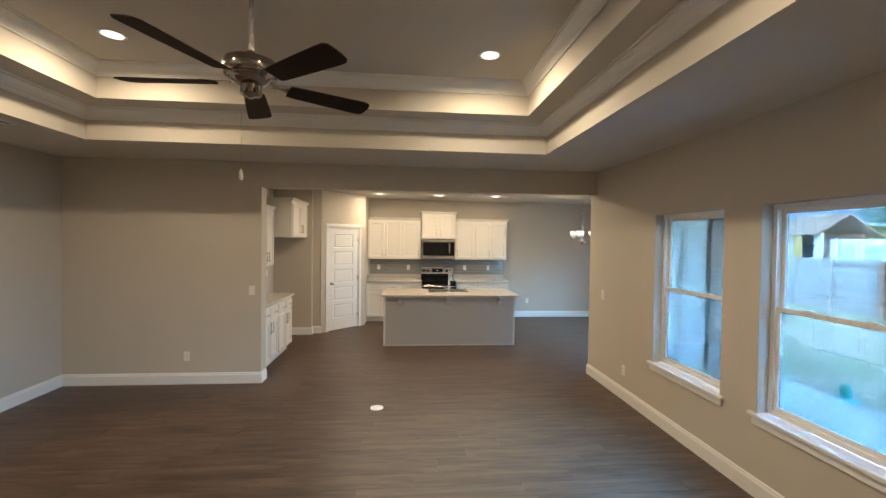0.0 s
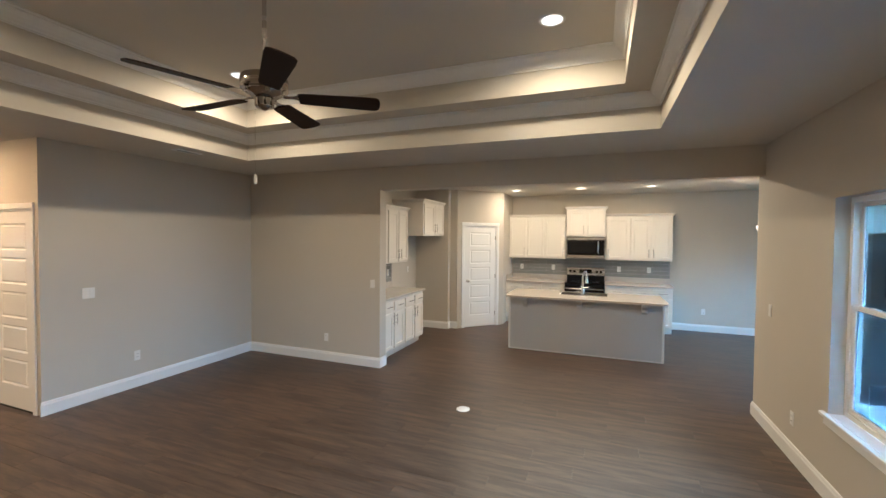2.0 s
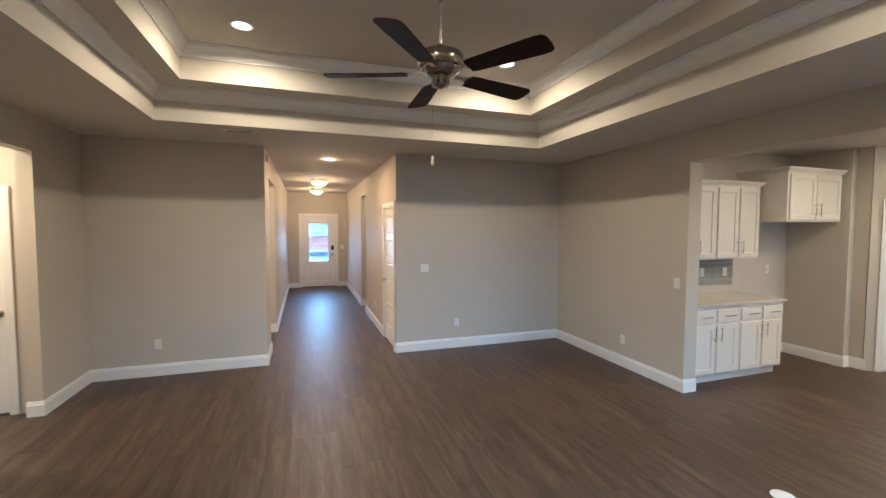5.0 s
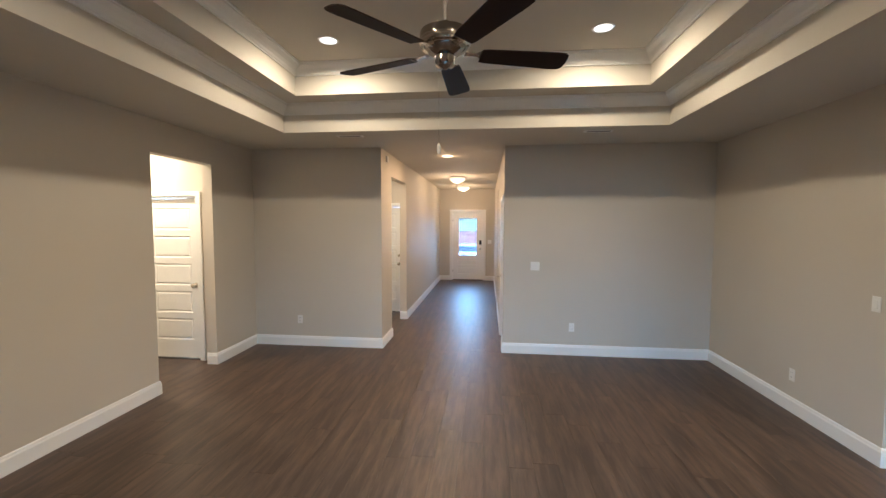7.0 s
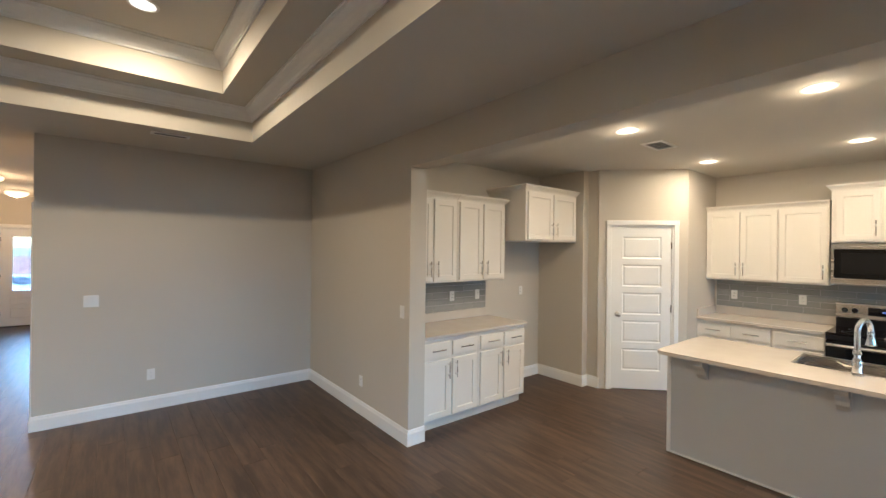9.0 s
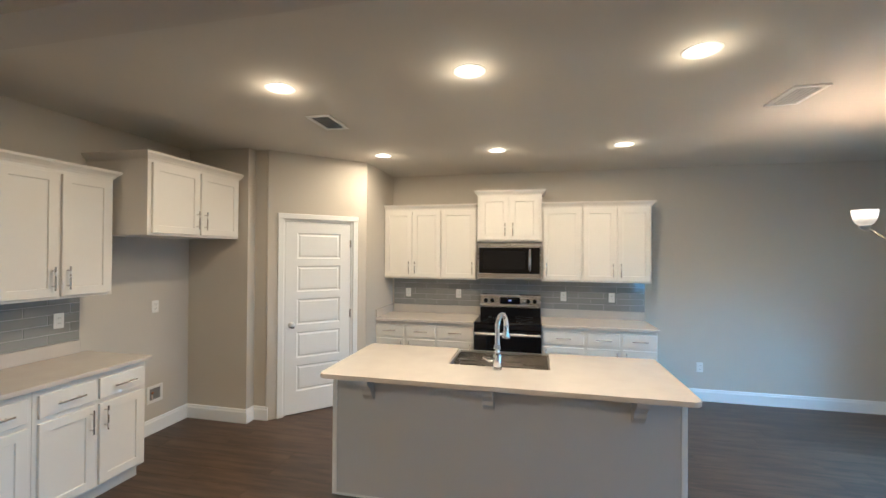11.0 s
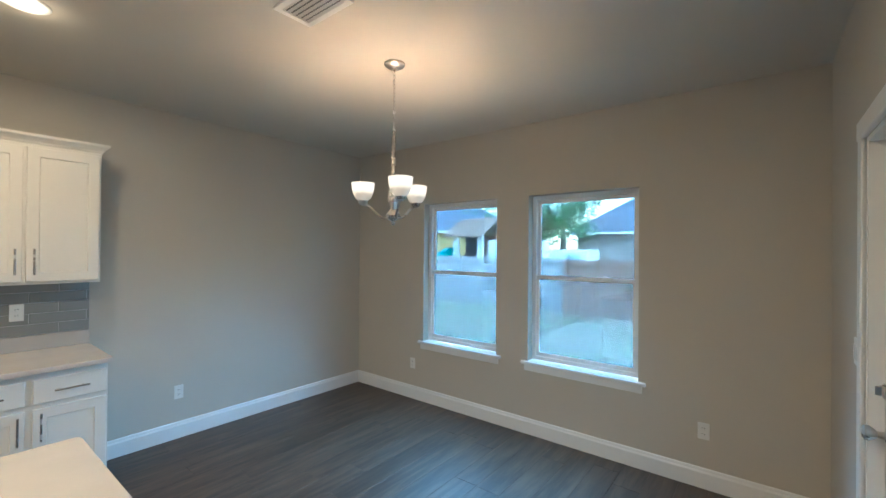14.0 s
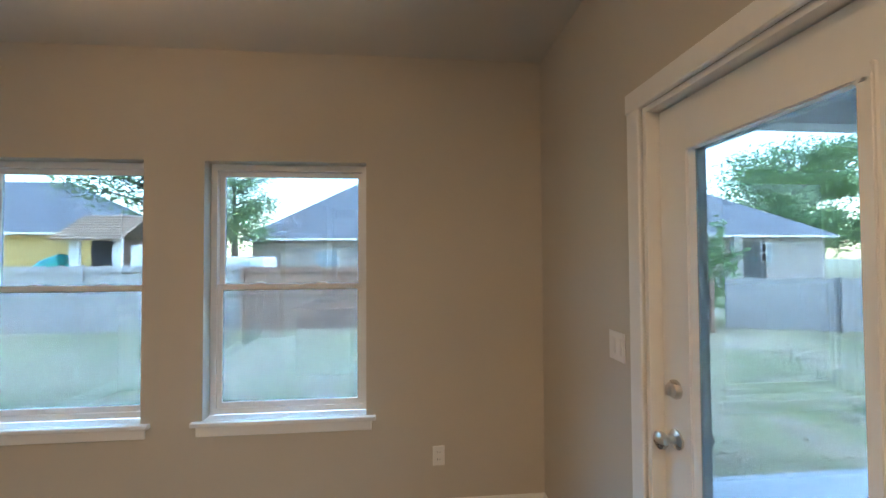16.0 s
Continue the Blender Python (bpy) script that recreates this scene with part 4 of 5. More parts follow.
wall_unit(KW, 5.925, 90, 0.66, 1.375, 2.315, [(-0.315, -0.012, 1), (0.012, 0.315, -1)], "white shaker wall cabinet in the butler's niche", crown=(0, 0), group="niche wall cabinets")
wall_unit(KW, 6.628, 90, 0.735, 1.375, 2.315, [(-0.345, -0.012, 1), (0.012, 0.345, -1)], "white shaker wall cabinet in the butler's niche", crown=(0, 1), group="niche wall cabinets")
wall_unit(KW, 7.53, 90, 0.99, 1.83, 2.475, [(-0.465, -0.010, 1), (0.010, 0.465, -1)], "deep white shaker cabinet over the empty refrigerator space", depth=0.60, crown=(1, 1))


def top_slab(outline, z0, z1, bevel=0.004):
    bm = prism(bmesh.new(), outline, z0, z1)
    es = [e for e in bm.edges if abs(e.verts[0].co.z - e.verts[1].co.z) < 1e-6]
    bmesh.ops.bevel(bm, geom=es, offset=bevel, segments=2, affect="EDGES")
    return bm


def round_corner(cx, cy, r, a0, n=6):
    return [(cx + r * math.cos(radians(a0 + 90 * k / n)), cy + r * math.sin(radians(a0 + 90 * k / n))) for k in range(n + 1)]


QL = "white quartz countertop with a short backsplash lip"
for x0, x1 in ((-0.699, RX - 0.384), (RX + 0.384, 2.492)):
    t = thing("countertop", (x0 + x1) / 2, KN, 0.88, 0, QL, "countertop", "kitchen countertops")
    h = (x1 - x0) / 2
    part("slab", top_slab([(-h, -0.645), (h, -0.645), (h, -0.001), (-h, -0.001)], 0.0, 0.03), QUARTZ, t)
    part("backsplash_lip", box(-h, h, -0.022, -0.001, 0.0305, 0.13, 0.003), QUARTZ, t)
    if x0 < 0:
        part("side_lip", box(-h, -h + 0.02, -0.62, -0.023, 0.0305, 0.13, 0.003), QUARTZ, t)
t = thing("countertop", KW, 6.32, 0.88, 90, "white quartz countertop of the butler's niche", "countertop")
part("slab", top_slab([(-0.735, -0.64), (0.74, -0.64), (0.74, -0.001), (-0.735, -0.001)], 0.0, 0.03), QUARTZ, t)
part("backsplash_lip", box(-0.735, 0.68, -0.022, -0.001, 0.0305, 0.13, 0.003), QUARTZ, t)


# ---- island ----
IX0, IX1, IY0, IY1 = -0.20, 2.07, 7.155, 7.86
SX0, SX1, SY0 = 0.565, 1.305, 7.435                         # sink
island = thing("kitchen_island", (IX0 + IX1) / 2, IY0, 0, 0, "kitchen island with plain light grey painted panels", "kitchen island")
hw = (IX1 - IX0) / 2
part("body", slab("z", 0.0, 0.859, (-hw, hw), (0, IY1 - IY0), [(SX0 - 0.98, SX1 - 0.88, SY0 - IY0 - 0.05, 2)]), ISLE, island)
part("corner_trim", box(hw - 0.028, hw + 0.004, -0.006, 0.03, 0.0, 0.858, 0.002), TRIM, island, "white corner strip")
part("corner_trim", box(-hw - 0.004, -hw + 0.028, -0.006, 0.03, 0.0, 0.858, 0.002), TRIM, island, "white corner strip")
part("base_trim", box(-hw + 0.028, hw - 0.028, -0.010, -0.0005, 0.0, 0.018, 0.003), TRIM, island, "thin white strip along the floor")
for cx in (-0.86, -0.035, 0.865):
    bm = bmesh.new()
    prof = [(0, 0), (0, -0.165), (-0.022, -0.165), (-0.028, -0.150), (-0.045, -0.142), (-0.062, -0.120), (-0.068, -0.092), (-0.085, -0.070), (-0.105, -0.062), (-0.112, -0.048), (-0.128, -0.042), (-0.128, -0.030), (-0.14, -0.028), (-0.14, 0)]
    a = [bm.verts.new((cx - 0.035, y, 0.858 + z)) for y, z in prof]
    b = [bm.verts.new((cx + 0.035, y, 0.858 + z)) for y, z in prof]
    bm.faces.new(a)
    bm.faces.new(b)
    for k in range(len(prof)):
        j = (k + 1) % len(prof)
        bm.faces.new((a[k], a[j], b[j], b[k]))
    part("corbel", bm, ISLE, island, "scrolled wooden corbel")
TX, TY = (-0.235, 2.108), (6.99, 7.945)
outline = round_corner(TX[1] - 0.05, TY[0] + 0.05, 0.05, -90) + round_corner(TX[1] - 0.02, TY[1] - 0.02, 0.02, 0, 3) + [(SX1, TY[1]), (SX1, SY0), (SX0, SY0), (SX0, TY[1])] + round_corner(TX[0] + 0.02, TY[1] - 0.02, 0.02, 90, 3) + round_corner(TX[0] + 0.05, TY[0] + 0.05, 0.05, 180)
t = thing("island_countertop", 0.9365, 7.4, 0.86, 0, "thick white quartz island top with rounded corners", "countertop")
part("slab", top_slab([(x - 0.9365, y - 7.4) for x, y in outline], 0.0, 0.03), QUARTZ, t)


def sink():
    t = thing("apron_sink", (SX0 + SX1) / 2, SY0, 0.64, 0, "stainless steel apron-front sink set into the island", "sink")
    w, d, h, e = SX1 - SX0 - 0.004, 7.935 - SY0, 0.245, 0.014
    bm = slab("z", 0.0, h, (-w / 2, w / 2), (0.002, d), [(-w / 2 + e, w / 2 - e, 0.002 + e, d - 0.032)])
    part("basin_wall", bm, SATIN, t)
    part("basin_floor", box(-w / 2 + e, w / 2 - e, e, d - 0.032, 0.002, 0.012), SATIN, t)
    part("drain", lathe(bmesh.new(), [(0, 0.012), (0.055, 0.012), (0.055, 0.016), (0.04, 0.013), (0, 0.0125)], 24, 0, 0.25), CHROME, t, smooth=40)


sink()


def faucet():
    t = thing("kitchen_faucet", 0.935, 7.375, 0.89, 0, "polished chrome gooseneck faucet with a side lever", "faucet")
    part("base", lathe(bmesh.new(), [(0, 0), (0.034, 0), (0.035, 0.004), (0.033, 0.008), (0.035, 0.012), (0.033, 0.017), (0.029, 0.021), (0.030, 0.030), (0.028, 0.050), (0.030, 0.085), (0.026, 0.100), (0.023, 0.110), (0.019, 0.118), (0, 0.118)], 24), CHROME, t, smooth=40)
    pts = [(0, 0, 0.115), (0, 0, 0.25)] + [(0.0 + (0.075 - 0.075 * math.cos(a)) * 0.35, (0.075 - 0.075 * math.cos(a)) * 0.94, 0.29 + 0.085 * math.sin(a)) for a in [math.pi * k / 12 for k in range(0, 13)]]
    part("spout", tube(bmesh.new(), pts, 0.0165, 16), CHROME, t, smooth=60)
    ex, ey = pts[-1][0], pts[-1][1]
    part("spray_head", lathe(bmesh.new(), [(0, 0.292), (0.018, 0.292), (0.021, 0.286), (0.018, 0.280), (0.020, 0.274), (0.017, 0.266), (0.022, 0.238), (0.028, 0.208), (0.029, 0.200), (0.026, 0.194), (0, 0.193)], 20, ex, ey), CHROME, t, smooth=40)
    part("collar", lathe(bmesh.new(), [(0, 0.142), (0.020, 0.142), (0.026, 0.147), (0.021, 0.152), (0.025, 0.157), (0.020, 0.162), (0.023, 0.167), (0.017, 0.172), (0, 0.172)], 20), CHROME, t, smooth=40)
    part("lever", tube(bmesh.new(), [(-0.015, 0, 0.062), (-0.05, -0.002, 0.066), (-0.075, -0.004, 0.070), (-0.098, -0.008, 0.082)], [0.016, 0.015, 0.012, 0.009], 12), CHROME, t, smooth=60)
    part("lever_cap", lathe(bmesh.new(), [(0, -0.016), (0.017, -0.012), (0.019, 0), (0.017, 0.012), (0, 0.016)], 18, m=Matrix.Translation((-0.055, -0.002, 0.066)) @ Matrix.Rotation(radians(90), 4, "Y")), CHROME, t, smooth=40)


faucet()


# ---- cooker and microwave ----
def cooker():
    t = thing("electric_range", RX, KN, 0, 0, "stainless and black glass electric range with rear controls", "range")
    w = 0.378
    part("body", box(-w, w, -0.63, -0.025, 0.02, 0.895, 0.004), BLACK, t)
    part("cooktop", box(-w - 0.002, w + 0.002, -0.655, -0.075, 0.896, 0.915, 0.004, 2), BLACKGLASS, t, "black glass cooktop")
    for bxx, byy, r in ((-0.18, -0.5, 0.10), (0.18, -0.5, 0.085), (-0.18, -0.22, 0.075), (0.18, -0.22, 0.10)):
        part("burner_ring", lathe(bmesh.new(), [(r - 0.004, 0.9151), (r, 0.9151), (r, 0.9158), (r - 0.004, 0.9158)], 32, bxx, byy), NEAR_BLACK, t, "thin grey burner ring")
    guard = part("control_panel", box(-w, w, -0.085, -0.02, 0.90, 1.185, 0.008, 2), BLACK, t)
    part("panel_face", box(-w, w, -0.092, -0.0855, 1.02, 1.183, 0.003), STEEL, guard, "stainless face")
    part("display", box(-0.125, 0.125, -0.0955, -0.0925, 1.065, 1.15, 0.002), BLACKGLASS, guard, "black clock display")
    part("clock_digits", box(-0.02, 0.02, -0.0965, -0.0957, 1.102, 1.115), glow("blue_digits", (0.05, 0.15, 1.0), 0.007), guard, "blue glowing digits")
    for kx in (-0.305, -0.225, 0.225, 0.305):
        m = Matrix.Translation((kx, -0.0925, 1.105)) @ Matrix.Rotation(radians(90), 4, "X")
        part("control_knob", lathe(bmesh.new(), [(0, 0), (0.026, 0), (0.026, 0.004), (0.021, 0.006), (0.018, 0.026), (0, 0.028)], 20, m=m), BLACK, guard, "black knob", smooth=40)
    door = part("oven_door", box(-w, w, -0.672, -0.632, 0.215, 0.835, 0.006, 2), BLACKGLASS, t, "black glass oven door")
    part("oven_window", box(-0.21, 0.21, -0.6735, -0.6722, 0.36, 0.62), BLACK, door, "darker oven window")
    part("top_strip", box(-w, w, -0.668, -0.632, 0.84, 0.893, 0.004), BLACK, t)
    bm = tube(bmesh.new(), [(-w + 0.03, -0.722, 0.795), (w - 0.03, -0.722, 0.795)], 0.014, 14)
    bx(bm, -w + 0.005, w - 0.005, -0.727, -0.705, 0.782, 0.812, 0.006, 2)
    for hx in (-w + 0.05, w - 0.05):
        tube(bm, [(hx, -0.722, 0.795), (hx, -0.672, 0.795)], 0.010, 10)
    part("oven_handle", bm, STEEL, door, "stainless bar handle")
    part("storage_drawer", box(-w, w, -0.670, -0.632, 0.045, 0.205, 0.005, 2), STEEL, t, "stainless drawer")
    for fx in (-0.32, 0.32):
        for fy in (-0.58, -0.10):
            part("foot", lathe(bmesh.new(), [(0, 0.0), (0.02, 0.0), (0.02, 0.02), (0, 0.02)], 12, fx, fy), BLACK, t)


cooker()


def microwave():
    t = thing("microwave_oven", RX, KN, 1.402, 0, "over-the-range microwave in stainless steel with a black window", "microwave")
    w, h, d = 0.379, 0.432, 0.39
    part("body", box(-w, w, -d + 0.03, -0.004, 0.0, h, 0.004), BLACK, t)
    face = part("door", slab("y", -d - 0.01, -d + 0.03, (-w, w), (0.0, h), [(-w + 0.022, w - 0.018, 0.062, h - 0.060)]), STEEL, t, "stainless door face")
    part("window", box(-w + 0.023, 0.268, -d - 0.006, -d + 0.02, 0.063, h - 0.061, 0.002), BLACKGLASS, face, "black glass window")
    part("window_mesh", box(-w + 0.075, 0.19, -d - 0.0075, -d - 0.0062, 0.115, h - 0.10), BLACK, face, "dark dotted window")
    part("key_panel", box(0.270, w - 0.019, -d - 0.006, -d + 0.02, 0.063, h - 0.061, 0.002), BLACKGLASS, face, "black key panel")
    part("name_plate", box(-0.03, 0.03, -d - 0.0125, -d - 0.0105, h - 0.04, h - 0.022), CHROME, face, "small plain silver plate")
    bm = tube(bmesh.new(), [(0.245, -d - 0.012, 0.10), (0.245, -d - 0.045, 0.12), (0.245, -d - 0.052, h / 2), (0.245, -d - 0.045, h - 0.105), (0.245, -d - 0.012, h - 0.085)], [0.014, 0.016, 0.017, 0.016, 0.014], 14)
    part("handle", bm, CHROME, face, "curved bright handle", smooth=60)
    part("vent_grille", box(-w + 0.06, w - 0.06, -d + 0.06, -d + 0.16, -0.004, 0.0005), NEAR_BLACK, t, "dark vent slots below")


microwave()


# ---- switch plates and outlets ----
def plate(kind, x, y, z, rz, gangs=1):
    wide = 0.070 + 0.046 * (gangs - 1)
    label = {"outlet": "white plastic duplex outlet plate on the wall", "switch": "white plastic light switch plate on the wall"}[kind]
    t = thing("wall_outlet" if kind == "outlet" else "light_switch", x, y, z, rz, label, "outlet" if kind == "outlet" else "light switch", "wall plates")
    part("cover_plate", box(-wide / 2, wide / 2, -0.006, -0.0005, -0.057, 0.057, 0.003, 2), PLASTIC, t)
    for g in range(gangs):
        gx = (g - (gangs - 1) / 2) * 0.046
        if kind == "outlet":
            for gz in (-0.020, 0.020):
                sock = part("socket", box(gx - 0.016, gx + 0.016, -0.0085, -0.0062, gz - 0.014, gz + 0.014, 0.002), PLASTIC, t)
                part("slots", bx(box(gx - 0.008, gx - 0.0055, -0.0092, -0.0086, gz - 0.004, gz + 0.006), gx + 0.0055, gx + 0.008, -0.0092, -0.0086, gz - 0.004, gz + 0.006), NEAR_BLACK, sock)
        else:
            bm = box(gx - 0.016, gx + 0.016, -0.0085, -0.0062, -0.033, 0.033, 0.001)
            part("rocker", bx(bm, gx - 0.0135, gx + 0.0135, -0.0100, -0.0086, -0.030, 0.030, 0.0006), PLASTIC, t)
    return t


plate("switch", W, 3.22, 1.172, 90, 2)
plate("outlet", W, 3.705, 0.371, 90)
plate("outlet", W, -0.018, 0.373, 90)
plate("switch", -1.733, NORTH, 1.156, 0)
plate("outlet", -2.50, NORTH, 0.344, 0)
plate("switch", EAST, 5.18, 1.142, -90)
plate("outlet", EAST, 4.65, 0.340, -90)
plate("outlet", DE, 8.91, 0.381, -90)
plate("outlet", DE, 6.217, 0.389, -90)
plate("outlet", 3.085, KN, 0.389, 0)
plate("switch", 4.17, DS, 1.195, 180, 2)
plate("outlet", -5.72, HN, 0.384, 0)
plate("switch", HE, 2.66, 1.17, 90, 2)
plate("outlet", KW, 7.66, 1.184, 90)
for x in (-0.47, 0.22, 1.55, 2.115):
    plate("outlet", x, KN - 0.010, 1.172, 0)
for y in (6.45, 6.85):
    plate("outlet", KW + 0.010, y, 1.18, 90)
single("floor_outlet_cover", lathe(bmesh.new(), [(0, 0.0005), (0.070, 0.0005), (0.070, 0.003), (0.064, 0.006), (0, 0.0065)], 32), PLASTIC, "round white cover plate set in the plank floor", "floor outlet", at=pose(-0.124, 4.557, 0), smooth=40)
# extra box, added in the line of sight to the fan's pull fob
single("small_wall_box", box(-0.03, 0.03, -0.03, -0.001, -0.045, 0.045, 0.006, 2), PLASTIC, "small white plastic box added high on the hall wall", "sensor", at=pose(-4.20, HS, 2.63, 0, 0, 180))


# ---- ceiling registers ----
def register(x, y, rz, w=0.34, d=0.20, label="white louvred ceiling air register", slats=PLASTIC):
    t = thing("ceiling_vent", x, y, CEILING, rz, label, "air vent", "ceiling air vents")
    part("vent_frame", slab("z", -0.010, -0.0005, (-w / 2, w / 2), (-d / 2, d / 2), [(-w / 2 + 0.028, w / 2 - 0.028, -d / 2 + 0.028, d / 2 - 0.028)]), PLASTIC, t)
    # no duct behind: the sheet's grey paints the shade between the slats
    part("backing", box(-w / 2 + 0.026, w / 2 - 0.026, -d / 2 + 0.026, d / 2 - 0.026, -0.003, -0.0006), DARK_GREY, t, "flat grey sheet painted for the shaded gaps between slats")
    n = 6 if d > 0.15 else 4
    for k in range(n):
        yy = -d / 2 + 0.034 + (d - 0.068) * k / (n - 1)
        s = part("slat", box(-w / 2 + 0.028, w / 2 - 0.028, -0.0065, 0.0065, -0.0006, 0.0006), slats, t)
        s.matrix_basis = pose(0, yy, -0.0075, 35, 0, 0)


register(-0.42, 7.45, 90)
register(2.83, 7.535, 90)
register(-3.175, 0.99, 90, 0.30, 0.10, "slim ceiling air register with dark slats near the hall", DARK_GREY)
register(-3.155, 3.785, 90, 0.30, 0.10, "slim ceiling air register with dark slats near the hall", DARK_GREY)


# ---- ceiling fan ----
def ceiling_fan():
    t = thing("ceiling_fan", -0.637, 2.365, TOP, 0, "five-blade ceiling fan, dark walnut blades and nickel motor", "ceiling fan")
    part("canopy", lathe(bmesh.new(), [(0, -0.001), (0.068, -0.001), (0.068, -0.02), (0.055, -0.05), (0.03, -0.068), (0.014, -0.072), (0, -0.072)], 28), NICKEL, t, smooth=40)
    part("downrod", lathe(bmesh.new(), [(0, -0.06), (0.0125, -0.06), (0.0125, -0.62), (0, -0.62)], 14), NICKEL, t, smooth=40)
    part("coupling", lathe(bmesh.new(), [(0, -0.575), (0.02, -0.58), (0.026, -0.60), (0.028, -0.628), (0, -0.628)], 20), POLISHED, t, smooth=40)
    part("motor_housing", lathe(bmesh.new(), [(0, -0.622), (0.05, -0.624), (0.112, -0.630), (0.126, -0.636), (0.131, -0.646), (0.131, -0.706), (0.127, -0.712), (0.112, -0.716), (0.108, -0.724), (0.085, -0.738), (0.06, -0.755), (0, -0.755)], 40), POLISHED, t, "polished nickel motor drum", smooth=35)
    part("switch_housing", lathe(bmesh.new(), [(0, -0.75), (0.046, -0.752), (0.052, -0.758), (0.052, -0.800), (0.046, -0.808), (0.020, -0.814), (0.012, -0.822), (0, -0.822)], 28), POLISHED, t, smooth=35)
    for k in range(5):
        a = radians(33 + 72 * k)
        turn = Matrix.Rotation(a, 4, "Z")
        tilt = turn @ Matrix.Translation((0.19, 0, -0.742)) @ Matrix.Rotation(radians(-12), 4, "X")
        bm = bmesh.new()
        tips = [(0.0, -0.050), (0.03, -0.056), (0.25, -0.066), (0.40, -0.072), (0.445, -0.070), (0.465, -0.055), (0.472, -0.02)]
        ring = tips + [(x, -y) for x, y in reversed(tips)]
        prism(bm, ring, -0.003, 0.003)
        bmesh.ops.transform(bm, matrix=tilt, verts=bm.verts)
        blade = part("blade", bm, WALNUT, t, "dark walnut blade")
        bm = bmesh.new()
        prism(bm, [(-0.085, -0.018), (-0.05, -0.012), (-0.02, -0.016), (0.01, -0.036), (0.05, -0.044), (0.075, -0.030), (0.085, 0), (0.075, 0.030), (0.05, 0.044), (0.01, 0.036), (-0.02, 0.016), (-0.05, 0.012), (-0.085, 0.018)], 0.0032, 0.008)
        bmesh.ops.transform(bm, matrix=tilt, verts=bm.verts)
        part("blade_iron", bm, NICKEL, blade, "nickel bracket")
    bm = bmesh.new()
    for k in range(72):
        z = -0.82 - k * 0.0052
        lathe(bm, [(0, z), (0.0016, z - 0.0012), (0.0016, z - 0.0028), (0, z - 0.004)], 5, -0.035, -0.035)
    part("pull_chain", bm, NICKEL, t, "fine beaded pull chain")
    part("pull_fob", lathe(bmesh.new(), [(0, -1.192), (0.006, -1.196), (0.010, -1.215), (0.011, -1.235), (0.007, -1.248), (0, -1.25)], 14, -0.035, -0.035), PLASTIC, t, "white pull fob", smooth=50)


ceiling_fan()


# ---- chandelier ----
def chandelier():
    cx, cy = 3.49, 7.665
    t = thing("chandelier", cx, cy, CEILING, 0, "three-light nickel chandelier with lit opal glass bowls", "chandelier")
    part("canopy", lathe(bmesh.new(), [(0, -0.001), (0.064, -0.001), (0.062, -0.012), (0.045, -0.026), (0.014, -0.032), (0.010, -0.045), (0, -0.045)], 28), NICKEL, t, smooth=40)
    bm = bmesh.new()
    z, k = -0.045, 0
    while z > -0.40:
        pts = []
        for j in range(13):
            a = 2 * math.pi * j / 12
            u, v = 0.007 * math.cos(a), 0.017 * math.sin(a)
            pts.append((u, 0, z - 0.014 + v) if k % 2 else (0, u, z - 0.014 + v))
        tube(bm, pts, 0.0018, 6)
        z -= 0.026
        k += 1
    part("chain", bm, NICKEL, t, "nickel chain")
    part("loop", lathe(bmesh.new(), [(0, -0.395), (0.006, -0.40), (0.013, -0.415), (0.006, -0.43), (0.010, -0.44), (0, -0.445)], 16), NICKEL, t, smooth=50)
    part("stem", lathe(bmesh.new(), [(0, -0.44), (0.013, -0.445), (0.012, -0.50), (0.014, -0.60), (0.015, -0.72), (0.010, -0.735), (0.018, -0.75), (0.030, -0.80), (0.032, -0.83), (0.022, -0.865), (0.018, -0.885), (0.036, -0.905), (0.046, -0.925), (0.040, -0.942), (0.014, -0.955), (0.010, -0.965), (0.012, -0.975), (0, -0.985)], 24), NICKEL, t, smooth=45)
    for ang in (-123, -3, 117):
        c, s = math.cos(radians(ang)), math.sin(radians(ang))
        pts = []
        for j in range(17):
            u = j / 16
            r = 0.035 + 0.16 * u
            w = min(1, max(0, (u - 0.12) / 0.80))
            zz = -0.935 + 0.078 * w * w * (3 - 2 * w)
            pts.append((r * c, r * s, zz))
        arm = part("arm", tube(bmesh.new(), pts, 0.0075, 10), NICKEL, t, "curved nickel arm", smooth=60)
        ex, ey = 0.195 * c, 0.195 * s
        part("socket_cup", lathe(bmesh.new(), [(0, -0.856), (0.014, -0.856), (0.027, -0.846), (0.031, -0.830), (0.022, -0.824), (0, -0.824)], 20, ex, ey), NICKEL, arm, "nickel cup", smooth=45)
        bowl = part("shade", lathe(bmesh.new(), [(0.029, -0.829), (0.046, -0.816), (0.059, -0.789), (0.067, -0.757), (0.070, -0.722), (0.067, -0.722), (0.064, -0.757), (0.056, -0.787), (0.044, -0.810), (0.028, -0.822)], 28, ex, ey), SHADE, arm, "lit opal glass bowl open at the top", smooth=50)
        bulb("chandelier_lamp", cx + ex, cy + ey, CEILING - 0.758, CHANDELIER_W, 0.028, (1.0, 0.61, 0.29))


chandelier()


# ---- water supply box for a refrigerator, low on the bare wall ----
t = thing("water_supply_box", KW, 7.666, 0.364, 90, "white recessed plastic water valve box low on the wall", "valve box")
part("frame", slab("y", -0.008, -0.0005, (-0.082, 0.082), (-0.079, 0.079), [(-0.056, 0.056, -0.050, 0.056)]), PLASTIC, t)
# nearly flush back; its grey paints the shade of a deeper recess
part("back", box(-0.057, 0.057, -0.0035, -0.0005, -0.051, 0.057), DARK_GREY, t, "flat back coloured grey for the recess's shade")
